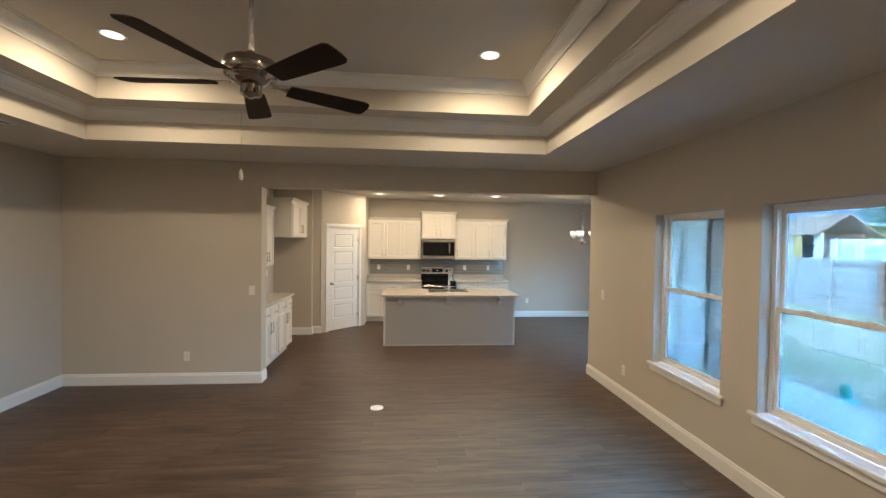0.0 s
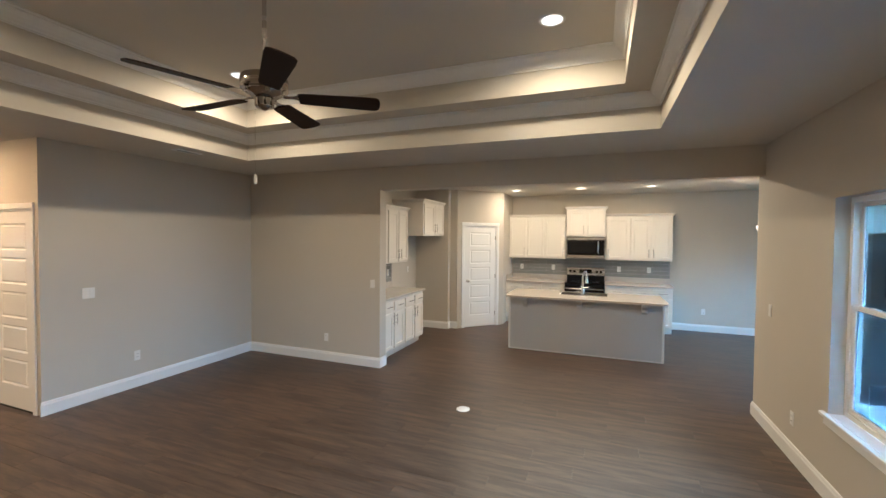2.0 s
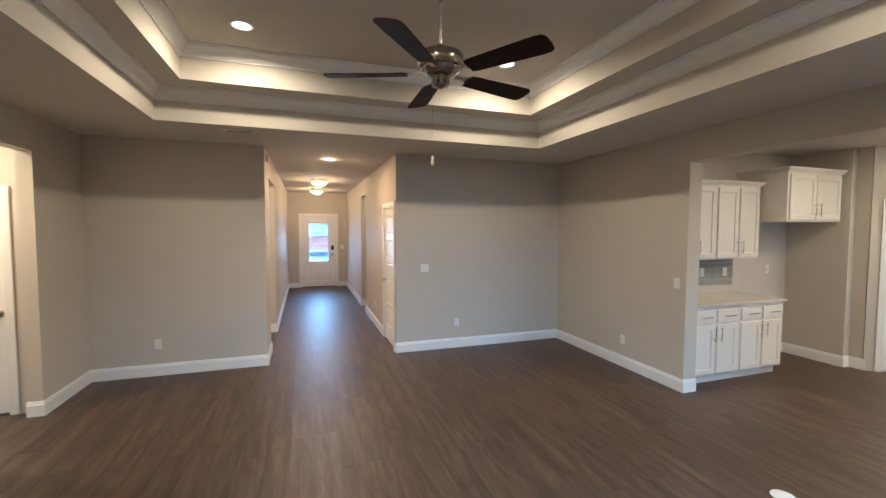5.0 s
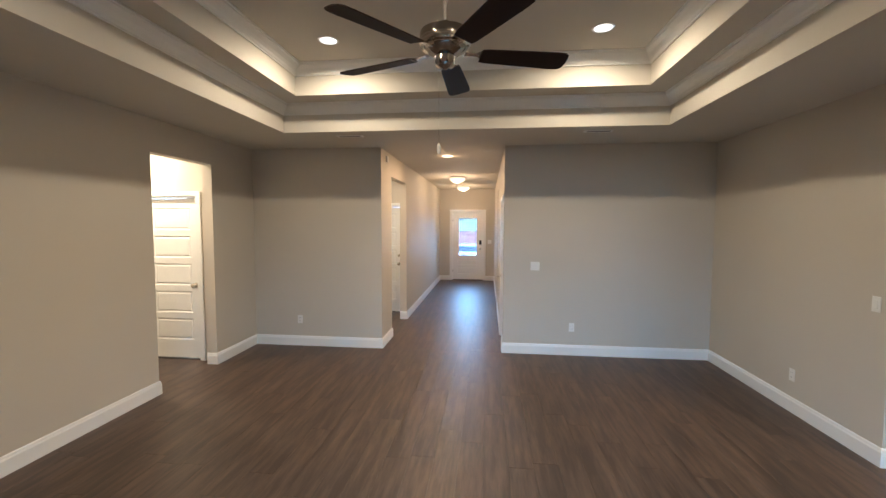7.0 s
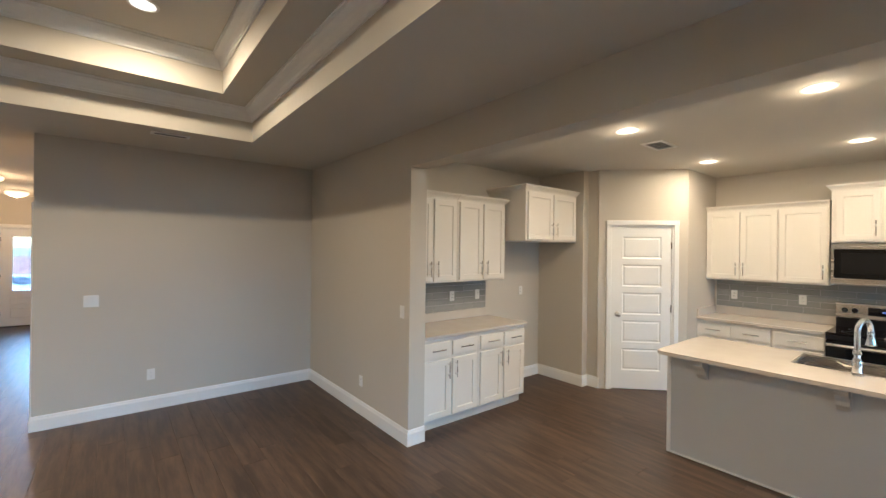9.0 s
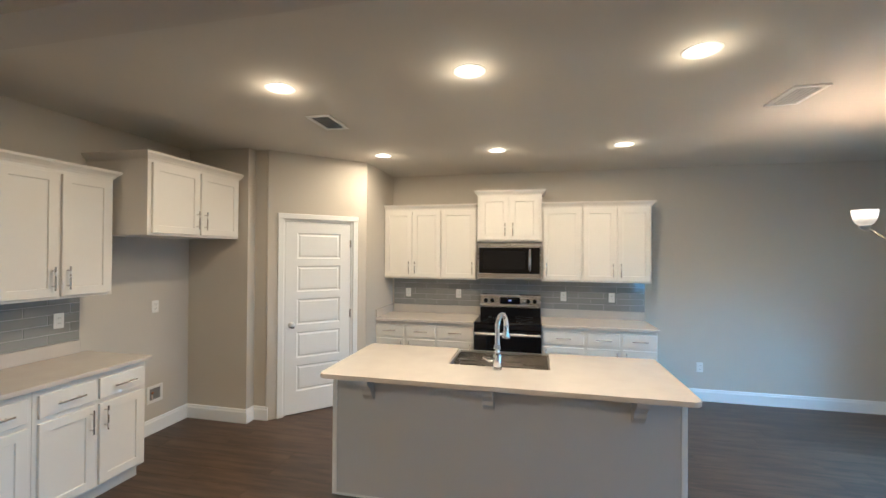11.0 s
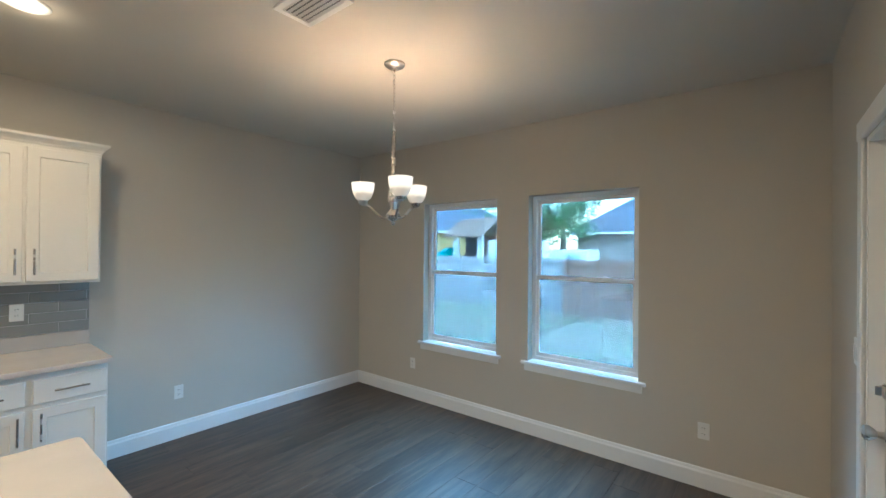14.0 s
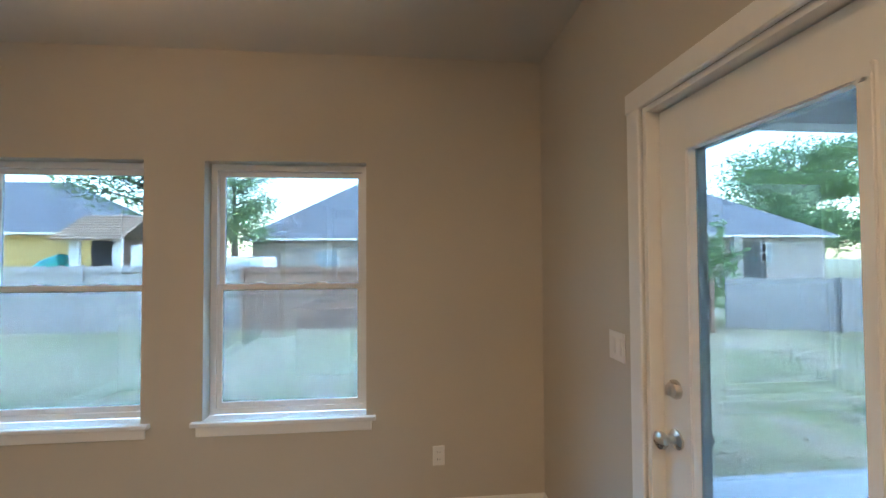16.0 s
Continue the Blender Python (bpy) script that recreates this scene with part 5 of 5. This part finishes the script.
part("valve", tube(bmesh.new(), [(-0.03, -0.008, -0.05), (-0.03, -0.008, 0.012)], 0.007), NICKEL, t, "small metal valve stub")
part("valve_handle", box(-0.040, -0.020, -0.017, -0.006, 0.008, 0.024, 0.003), CLAY, t, "red valve handle")

# ---- outdoors ----
GROUND = -0.25
single("ground", box(-400, 400, -400, 400, GROUND - 0.5, GROUND), LAWN, "patchy lawn of dormant and green grass with bare soil", kind="structure")
structure("patio_slab", box(EAST + 0.17, 5.45, 0.4, DS - 0.26, GROUND + 0.001, -0.05, 0.01), CONCRETE, "pale broom-finished concrete patio slab")
structure("patio_ceiling", box(EAST + 0.17, 5.3, 2.3, DS - 0.26, 2.60, 2.66), SOFFIT, "white boarded patio ceiling")
structure("patio_beam", box(EAST + 0.17, 5.3, 2.2, 2.38, 2.44, 2.60), SOFFIT, "white patio beam")
structure("patio_beam_side", box(5.12, 5.3, 2.38, DS - 0.26, 2.44, 2.598), SOFFIT, "white patio beam")
structure("patio_post", box(5.12, 5.29, 2.21, 2.37, -0.05, 2.44, 0.008), SOFFIT, "white square patio post")
structure("patio_roof", box(EAST + 0.5, 5.8, 2.0, KN + 0.7, 3.47, 3.6), ROOF_GREY, "flat cover over the dining room and patio")
structure("roof", box(HE - 0.6, EAST + 0.499, -3.0, KN + 0.7, 3.47, 3.6), ROOF_GREY, "flat cover over the house's ceilings")
for k, (a, b, c, d) in enumerate(((3.121, 3.160, -0.049, 2.12), (3.976, 4.255, -0.049, 2.12), (3.1605, 3.9755, 2.075, 2.12))):
    structure(("trim_patio_west", "trim_patio_east", "trim_patio_head")[k], box(a, b, DS - 0.182, DS - 0.166, c, d, 0.003), SOFFIT, "white painted outer casing of the patio door")
structure("eave", box(DE + 0.165, 5.75, DS - 0.3, KN + 0.7, 2.62, 2.75), SOFFIT, "white eave over the dining windows")


def picket_fence(name, a, b, high, wood, label, rails=True):
    (ax, ay), (bx_, by) = a, b
    length = math.hypot(bx_ - ax, by - ay)
    t = thing(name, ax, ay, GROUND, math.degrees(math.atan2(by - ay, bx_ - ax)), label, "fence")
    pk = bmesh.new()
    prism(pk, [(0.002, 0.02), (0.138, 0.02), (0.138, 0.038), (0.002, 0.038)], 0.02, high)
    data = mesh_of("picket", pk, wood)
    rng = random.Random(5)
    for k in range(int(length / 0.141)):
        ob = new("picket", data)
        ob.parent = t
        ob.matrix_basis = pose(k * 0.141, rng.uniform(-0.003, 0.003), rng.uniform(-0.012, 0.012), 0, rng.uniform(-0.4, 0.4), 0)
    for k in range(int(length / 2.4) + 1):
        part("post", box(k * 2.4 - 0.045, k * 2.4 + 0.045, -0.07, 0.018, 0.0, high + 0.03, 0.006), wood, t)
    if rails:
        for z in (0.25, high * 0.55, high - 0.16):
            part("rail", box(0, length, -0.022, 0.018, z, z + 0.09, 0.004), wood, t)
    return t


picket_fence("board_fence", (13.6, 24.0), (13.6, 10.6), 1.66, FENCE, "weathered grey wooden board fence with posts and rails")
picket_fence("board_fence", (13.55, 10.55), (13.0, 1.5), 1.62, FENCE_RED, "newer brown wooden board fence with posts and rails")
picket_fence("board_fence", (12.4, 1.4), (11.9, -1.0), 1.25, FENCE_RED, "low brown board fence by the gap")
picket_fence("board_fence", (12.3, -1.7), (8.6, -12.0), 1.28, FENCE, "smooth weathered grey board fence beyond the gap", rails=False)


def far_window(parent, x, y, z, w, h):
    """A framed window with four panes on a wall that faces -x, in the house's own space."""
    fr = part("window", slab("x", x - 0.05, x - 0.005, (y - w / 2, y + w / 2), (z, z + h), [(y - w / 2 + 0.06, y - 0.025, z + 0.06, z + h / 2 - 0.025), (y + 0.025, y + w / 2 - 0.06, z + 0.06, z + h / 2 - 0.025), (y - w / 2 + 0.06, y - 0.025, z + h / 2 + 0.025, z + h - 0.06), (y + 0.025, y + w / 2 - 0.06, z + h / 2 + 0.025, z + h - 0.06)]), SIDING, parent, "white window frame")
    for sy in (-1, 1):
        for zz in (z + 0.05, z + h / 2 + 0.02):
            part("pane", box(x - 0.03, x - 0.02, min(y + sy * 0.02, y + sy * (w / 2 - 0.05)), max(y + sy * 0.02, y + sy * (w / 2 - 0.05)), zz, zz + h / 2 - 0.07), FAR_PANE, fr, "opaque pane coloured blue-grey for the sky's reflection")


def hip_house(x, y, half, deep, eave, ridge, wall_mat, roof_mat, label, windows, ridge_half):
    t = thing("neighbour_house", x, y, GROUND, 0, label, "house", "houses beyond the fence")
    part("wall", box(0, deep, -half, half, 0, eave - GROUND), wall_mat, t)
    e, o = eave - GROUND, 0.55
    bm = bmesh.new()
    low = [bm.verts.new(v) for v in ((-o, -half - o, e), (deep + o, -half - o, e), (deep + o, half + o, e), (-o, half + o, e))]
    r0, r1 = bm.verts.new((deep / 2, -ridge_half, ridge - GROUND)), bm.verts.new((deep / 2, ridge_half, ridge - GROUND))
    base = [bm.verts.new(v.co - Vector((0, 0, 0.14))) for v in low]
    bm.faces.new((low[0], low[1], r0))
    bm.faces.new((low[1], low[2], r1, r0))
    bm.faces.new((low[2], low[3], r1))
    bm.faces.new((low[3], low[0], r0, r1))
    bm.faces.new(base)
    for k in range(4):
        bm.faces.new((low[k], low[(k + 1) % 4], base[(k + 1) % 4], base[k]))
    roof = part("roof", bm, roof_mat, t, "shingled hip roof")
    part("fascia", slab("z", e - 0.17, e - 0.02, (-o - 0.02, deep + o + 0.02), (-half - o - 0.02, half + o + 0.02), [(-o + 0.004, deep + o - 0.004, -half - o + 0.004, half + o - 0.004)]), SIDING, roof, "white fascia board")
    for wy, wz, ww, wh in windows:
        far_window(t, 0, wy, wz - GROUND, ww, wh)
    return t


house = hip_house(30.0, 7.6, 8.6, 11.0, 2.95, 7.7, HOUSEBRICK, ROOF_GREY, "brick house with a grey-blue hip roof beyond the fence", [(3.85, 0.9, 1.6, 1.3), (-2.5, 0.9, 1.5, 1.3)], 2.2)
house_b = hip_house(30.0, -13.0, 11.3, 12.0, 3.15, 8.5, HOUSEBRICK, ROOF_GREY, "brick house with a grey hip roof and a porch", [(-6.6, 1.2, 0.9, 1.4)], 2.0)
part("porch_post", box(-0.9, -0.5, -4.0, -3.4, 0.0, 3.3), HOUSEBRICK, house_b, "square brick porch post")
# no real recess: a dark sheet painted in for the porch's shade
part("porch_shade_sheet", box(-0.03, -0.005, -6.6, -4.2, 0.3, 2.9), NEAR_BLACK, house_b, "near-black sheet painted for the shaded porch opening")
hip_house(31.0, 34.5, 8.5, 11.0, 3.4, 7.6, YELLOW, ROOF_GREY, "ochre house with a grey-blue hip roof beyond the fence", [(-2.0, 0.9, 1.4, 1.3)], 2.5)


def playhouse():
    t = thing("playhouse", 18.0, 17.2, GROUND, 0, "small white playhouse with a brown shingled roof and a slide", "playhouse")
    part("platform", box(-0.1, 2.2, -0.85, 0.85, 0.0, 1.5), SIDING, t)
    for py in (-0.85, 0.55):
        part("corner_wall", box(0, 0.12, py, py + 0.30, 1.5, 2.62), SIDING, t)
    part("back_wall", box(2.0, 2.1, -0.85, 0.85, 1.5, 2.62), FENCE_RED, t, "brown back wall with a window")
    # dark panel that paints the shade inside the playhouse
    part("inner_shade_panel", box(0.6, 0.68, -0.25, 0.55, 1.5, 2.62), NEAR_BLACK, t, "near-black panel painted for the playhouse's shaded inside")
    part("inner_window", box(0.55, 0.59, -0.55, -0.25, 1.75, 2.35), SIDING, t, "pale window")
    bm = bmesh.new()
    a = [bm.verts.new((x, y, z)) for y in (-1.12, 1.08) for x, z in ((-0.55, 2.55), (1.05, 3.5), (2.65, 2.55), (2.65, 2.47), (1.05, 3.42), (-0.55, 2.47))]
    for k in range(6):
        bm.faces.new((a[k], a[(k + 1) % 6], a[6 + (k + 1) % 6], a[6 + k]))
    bm.faces.new(a[:6])
    bm.faces.new(a[6:])
    part("roof", bm, ROOF_TAN, t, "brown shingled gable roof")
    for k in range(9):
        part("shingle_course", box(-0.62 + k * 0.18, -0.42 + k * 0.18, -1.14, 1.10, 2.535 + k * 0.107, 2.565 + k * 0.107), ROOF_TAN, t)
    bm = bmesh.new()
    prism(bm, [(0.15, 1.32), (0.75, 1.32), (0.75, 1.36), (0.15, 1.36)], 1.5, 2.0)
    tube(bm, [(0.45, 1.35, 1.75), (0.45, 1.9, 1.55), (0.45, 2.6, 0.9), (0.45, 3.4, 0.25)], 0.33, 14)
    part("slide", bm, TEAL, t, "teal plastic slide")
    part("side_shed", box(0.3, 2.2, -3.2, -0.95, 0.0, 2.35, 0.02), SIDING, t, "white boarded side shed")
    for k in range(2):
        part("shed_window", box(0.27, 0.299, -3.0 + k * 1.0, -2.35 + k * 1.0, 1.45, 2.1), PALE_PANE, t, "pale window")


playhouse()
t = thing("parked_camper", 25.0, 14.2, GROUND, 0, "white low camper trailer parked beyond the fence", "trailer")
part("body", box(0, 2.2, -0.4, 1.8, 0.55, 1.98, 0.12, 3), SIDING, t)
part("side_window", box(-0.02, 0.0, 0.0, 0.9, 1.25, 1.7, 0.005), PALE_PANE, t, "pale window")
for wy in (0.2, 1.2):
    m = Matrix.Translation((0.15, wy, 0.35)) @ Matrix.Rotation(radians(90), 4, "Y")
    part("wheel", lathe(bmesh.new(), [(0, -0.1), (0.35, -0.1), (0.35, 0.1), (0, 0.1)], 20, m=m), BLACK, t, "black tyre", smooth=40)


def tree(x, y, high, spread, seed, leaves, label, low=0.35, size=0.26):
    rng = random.Random(seed)
    t = thing("tree", x, y, GROUND, 0, label, "tree")
    bm = bmesh.new()
    lean = rng.uniform(-0.3, 0.3)
    tube(bm, [(0, 0, 0), (lean * 0.2, 0.05, high * 0.25), (lean * 0.6, 0.1, high * 0.5), (lean, 0.1, high * 0.85)], [high * 0.030, high * 0.024, high * 0.016, high * 0.005], 10)
    ends = []
    for k in range(16):
        z0 = high * rng.uniform(low * 0.8, 0.75)
        a = rng.uniform(0, 2 * math.pi)
        r = spread * rng.uniform(0.45, 1.0) * (1.0 if z0 < high * 0.6 else 0.7)
        p1 = Vector((lean * 0.5 + 0.45 * r * math.cos(a), 0.45 * r * math.sin(a), z0 + r * 0.20))
        p2 = Vector((lean * 0.5 + r * math.cos(a), r * math.sin(a), z0 + r * rng.uniform(0.15, 0.5)))
        tube(bm, [(lean * 0.5, 0.08, z0), p1, p2], [high * 0.010, high * 0.006, high * 0.002], 6)
        ends += [p1, p2, (p1 + p2) / 2]
    ends.append(Vector((lean, 0.1, high * 0.9)))
    part("trunk", bm, BARK, t, "grey-brown trunk with limbs")
    verts, faces = [], []
    clumps = [(e + Vector((rng.gauss(0, 0.4), rng.gauss(0, 0.4), rng.gauss(0.1, 0.3))), rng.uniform(0.35, 0.95) * spread * 0.32) for e in ends for _ in range(2)]
    for n in range(leaves):
        c, r = clumps[n % len(clumps)]
        p = c + Vector((rng.gauss(0, 1), rng.gauss(0, 1), rng.gauss(0, 0.7))) * r * 0.55
        s = size * rng.uniform(0.5, 1.2)
        u = Vector((rng.gauss(0, 1), rng.gauss(0, 1), rng.gauss(0, 0.6))).normalized()
        v = u.orthogonal().normalized()
        k = len(verts)
        verts += [p - u * s, p + v * s * 0.45, p + u * s, p - v * s * 0.45]
        faces.append((k, k + 1, k + 2, k + 3))
    data = bpy.data.meshes.new("crown")
    data.from_pydata([tuple(q) for q in verts], [], faces)
    data.materials.append(LEAF)
    ob = new("crown", data)
    ob.parent = t
    ob["label"] = "loose green crown"
    return t


tree(25.2, 18.4, 9.6, 4.6, 3, 12000, "leafy green tree between the neighbouring houses", low=0.28, size=0.17)
tree(43.0, -35.0, 14.5, 9.5, 5, 20000, "tall spreading green tree behind a house", low=0.15, size=0.24)
tree(52.0, -48.0, 14.0, 7.5, 15, 12000, "tall green tree behind a house", low=0.25, size=0.28)
tree(47.0, 24.0, 13.0, 5.5, 11, 5000, "tall green tree behind the houses", size=0.20)
tree(13.5, -1.6, 2.6, 1.0, 21, 1800, "pale green young tree at the fence gap", low=0.2, size=0.12)


def scatter(name, mat, count, zone, size, upright, label, seed):
    rng = random.Random(seed)
    verts, faces = [], []
    x0, x1, y0, y1 = zone
    made = 0
    while made < count:
        x, y = rng.uniform(x0, x1), rng.uniform(y0, y1)
        if noise.noise(Vector((x * 0.6, y * 0.6, seed))) < -0.05:
            continue
        made += 1
        s = size * rng.uniform(0.5, 1.5)
        a = rng.uniform(0, 2 * math.pi)
        c, d = math.cos(a), math.sin(a)
        k = len(verts)
        if upright:
            for j in range(3):
                b = a + j * 2.1
                k = len(verts)
                ox, oy = 0.03 * math.cos(b), 0.03 * math.sin(b)
                verts += [(x + ox - 0.006, y + oy, GROUND), (x + ox + 0.006, y + oy, GROUND), (x + ox * 2.5, y + oy * 2.5, GROUND + s)]
                faces.append((k, k + 1, k + 2))
        else:
            z = GROUND + 0.008
            verts += [(x - c * s, y - d * s, z), (x + d * s * 0.5, y - c * s * 0.5, z + 0.012), (x + c * s, y + d * s, z), (x - d * s * 0.5, y + c * s * 0.5, z + 0.016)]
            faces.append((k, k + 1, k + 2, k + 3))
    data = bpy.data.meshes.new(name)
    data.from_pydata(verts, [], faces)
    data.materials.append(mat)
    tagged(new(name, data), label, name.replace("_", " "), kind="stuff")


GRASS = paint("grass_blades", (0.16, 0.20, 0.08), 0.8, vary=0.4, grain=4, bump=0.0)
LITTER = paint("fallen_leaves", (0.28, 0.22, 0.15), 0.9, vary=0.4, grain=5, bump=0.0)
scatter("grass", GRASS, 9000, (5.6, 13.4, -9, 14), 0.04, True, "short tufts of green grass on the lawn", 2)
scatter("fallen_leaves", LITTER, 5000, (5.6, 13.4, -9, 12), 0.022, False, "brown fallen leaves scattered over the lawn", 4)
# low teal sprinkler, two turned shapes in one mesh
single("lawn_sprinkler", lathe(lathe(bmesh.new(), [(0, 0), (0.16, 0), (0.17, 0.03), (0.10, 0.06), (0, 0.06)], 20), [(0, 0.06), (0.06, 0.06), (0.07, 0.16), (0.03, 0.24), (0, 0.24)], 14), TEAL, "small teal plastic sprinkler on the lawn", "sprinkler", at=pose(6.0, 5.05, GROUND))

# street in front of the house
structure("pavement_1", box(-15.5, -14.0, -30, 30, GROUND + 0.001, GROUND + 0.03), CONCRETE, "pale concrete pavement")
structure("pavement_2", box(-26.5, -22.0, -60, 60, GROUND + 0.001, GROUND + 0.03), CONCRETE, "pale concrete drive and kerb")
structure("road", box(-33.0, -26.5, -200, 200, GROUND + 0.001, GROUND + 0.015), ASPHALT, "asphalt street")
structure("pavement_3", box(-36.0, -33.0, -200, 200, GROUND + 0.001, GROUND + 0.03), CONCRETE, "pale kerb and walk")
structure("soil", box(-95.0, -36.0, -200, 200, GROUND + 0.001, GROUND + 0.02), CLAY, "bare red clay building lot")
hip_house(-112.0, 6.0, 11, 12, 3.0, 7.0, SIDING, ROOF_GREY, "pale new house across the building lot", [], 4)
hip_house(-112.0, -26.0, 10, 12, 3.0, 7.0, SIDING, ROOF_GREY, "pale new house across the building lot", [], 4)
tree(-130.0, 12.0, 22.0, 10.0, 31, 3500, "far green tree across the building lot", size=0.7)
tree(-132.0, -8.0, 22.0, 10.0, 32, 3500, "far green tree across the building lot", size=0.7)


# ---- wall pieces: tiles and bricks ----
def tiles(name, place_at, x0, x1, z0, z1, label):
    board = single(name, box(x0, x1, -0.006, -0.0005, z0, z1), GROUT, label, kind="structure", at=place_at)
    wide, tall, gap = 0.300, 0.0735, 0.0050
    meshes = {}
    rows = int(round((z1 - z0) / tall))
    tall = (z1 - z0) / rows
    for r in range(rows):
        x = x0 - (wide / 2 if r % 2 else 0)
        while x < x1 - 0.004:
            a, b = max(x, x0) + gap / 2, min(x + wide, x1) - gap / 2
            if b - a > 0.01:
                key = round(b - a, 3)
                if key not in meshes:
                    bm = bmesh.new()
                    bx(bm, 0, b - a, -0.0095, -0.006, 0, tall - gap)
                    for v in bm.verts:
                        if v.co.y < -0.009:
                            v.co.x += 0.0012 if v.co.x < 0.001 else -0.0012
                            v.co.z += 0.0012 if v.co.z < 0.001 else -0.0012
                    meshes[key] = mesh_of("tile", bm, TILE)
                ob = new("tile", meshes[key])
                ob.parent = board
                ob.location = (a, 0, z0 + r * tall + gap / 2)
            x += wide


tiles("backsplash_1", pose(0, KN, 0), -0.676, 2.49, 1.012, 1.374, "grey glass subway tile backsplash in running bond")
tiles("backsplash_2", pose(KW, 0, 0, 0, 0, 90), 5.582, 7.0, 1.012, 1.374, "grey glass subway tile backsplash in running bond")


def bricks(name, place_at, x0, x1, z0, z1, label):
    wall = single(name, box(x0, x1, 0.012, 0.09, z0, z1), MORTAR, label, kind="structure", at=place_at)
    wide, tall, gap = 0.203, 0.068, 0.010
    meshes = {}
    rng = random.Random(9)
    r, z = 0, z0
    while z < z1 - tall:
        x = x0 - (0.1065 if r % 2 else 0)
        while x < x1 - 0.01:
            a, b = max(x, x0), min(x + wide, x1)
            if b - a > 0.03:
                key = round(b - a, 3)
                if key not in meshes:
                    bm = bmesh.new()
                    bx(bm, 0, b - a, 0, 0.06, 0, 0.058, 0.003)
                    meshes[key] = mesh_of("brick", bm, BRICK)
                ob = new("brick", meshes[key])
                ob.parent = wall
                ob.location = (a, rng.uniform(-0.003, 0.003), z)
            x += wide + gap
        z += tall
        r += 1


bricks("wall_brick_patio", pose(0, DS - 0.165 - 0.092, 0), 4.26, 5.215, -0.05, 2.60, "weathered brown brick veneer beside the patio door")
bricks("wall_brick_patio_inner", pose(0, DS - 0.165 - 0.092, 0), 2.86, 3.12, -0.05, 2.60, "weathered brown brick veneer beside the patio door")

# ---- floor planks: rows along x, staggered ----
def floor_planks():
    wide, long = 0.18, 1.22
    floor_ob = bpy.data.objects["floor"]
    zones = [(W, EAST, SOUTH, DS), (-2.30, DE, DS, KN), (HE, W, HS, HN), (-6.2, -4.3, -0.6, HS), (-3.17, -2.05, -2.4, SOUTH), (-7.83, -6.3, HN, 4.4), (3.16, 3.975, DS - 0.02, DS)]
    meshes, rest, count = {}, bmesh.new(), 0

    def plank(bm, x0, x1, y0, y1):
        g, d = 0.0003, 0.0008
        low = [(x0 + g, y0 + g), (x1 - g, y0 + g), (x1 - g, y1 - g), (x0 + g, y1 - g)]
        top = [(x0 + g + d, y0 + g + d), (x1 - g - d, y0 + g + d), (x1 - g - d, y1 - g - d), (x0 + g + d, y1 - g - d)]
        a = [bm.verts.new((*p, -0.0035)) for p in low]
        m = [bm.verts.new((*p, -0.0012)) for p in low]
        b = [bm.verts.new((*p, 0.0)) for p in top]
        bm.faces.new(b)
        for u, v in ((a, m), (m, b)):
            for k in range(4):
                bm.faces.new((u[k], u[(k + 1) % 4], v[(k + 1) % 4], v[k]))

    for n, (x0, x1, y0, y1) in enumerate(zones):
        row = math.floor((y0 + 3) / wide)
        while row * wide - 3 < y1 - 1e-4:
            ya, yb = max(y0, row * wide - 3), min(y1, (row + 1) * wide - 3)
            rng = random.Random(row * 7 + 3)
            x = -14 + rng.random() * long
            while x < x1:
                xa, xb = max(x, x0), min(x + long, x1)
                if xb - xa > 0.01 and yb - ya > 0.008:
                    near = n in (0, 1) and count < 300 and -3.2 < (xa + xb) / 2 < 3.2 and 0.6 < ya < 8.6
                    if near:
                        key = (round(xb - xa, 3), round(yb - ya, 3))
                        if key not in meshes:
                            bm = bmesh.new()
                            plank(bm, 0, xb - xa, 0, yb - ya)
                            meshes[key] = mesh_of("plank", bm, PLANK)
                        ob = new("plank", meshes[key])
                        ob.parent = floor_ob
                        ob.location = (xa, ya, 0)
                        count += 1
                    else:
                        plank(rest, xa, xb, ya, yb)
                x += long
            row += 1
    ob = part("planks", rest, PLANK, floor_ob)
    ob["kind"] = "stuff"


floor_planks()
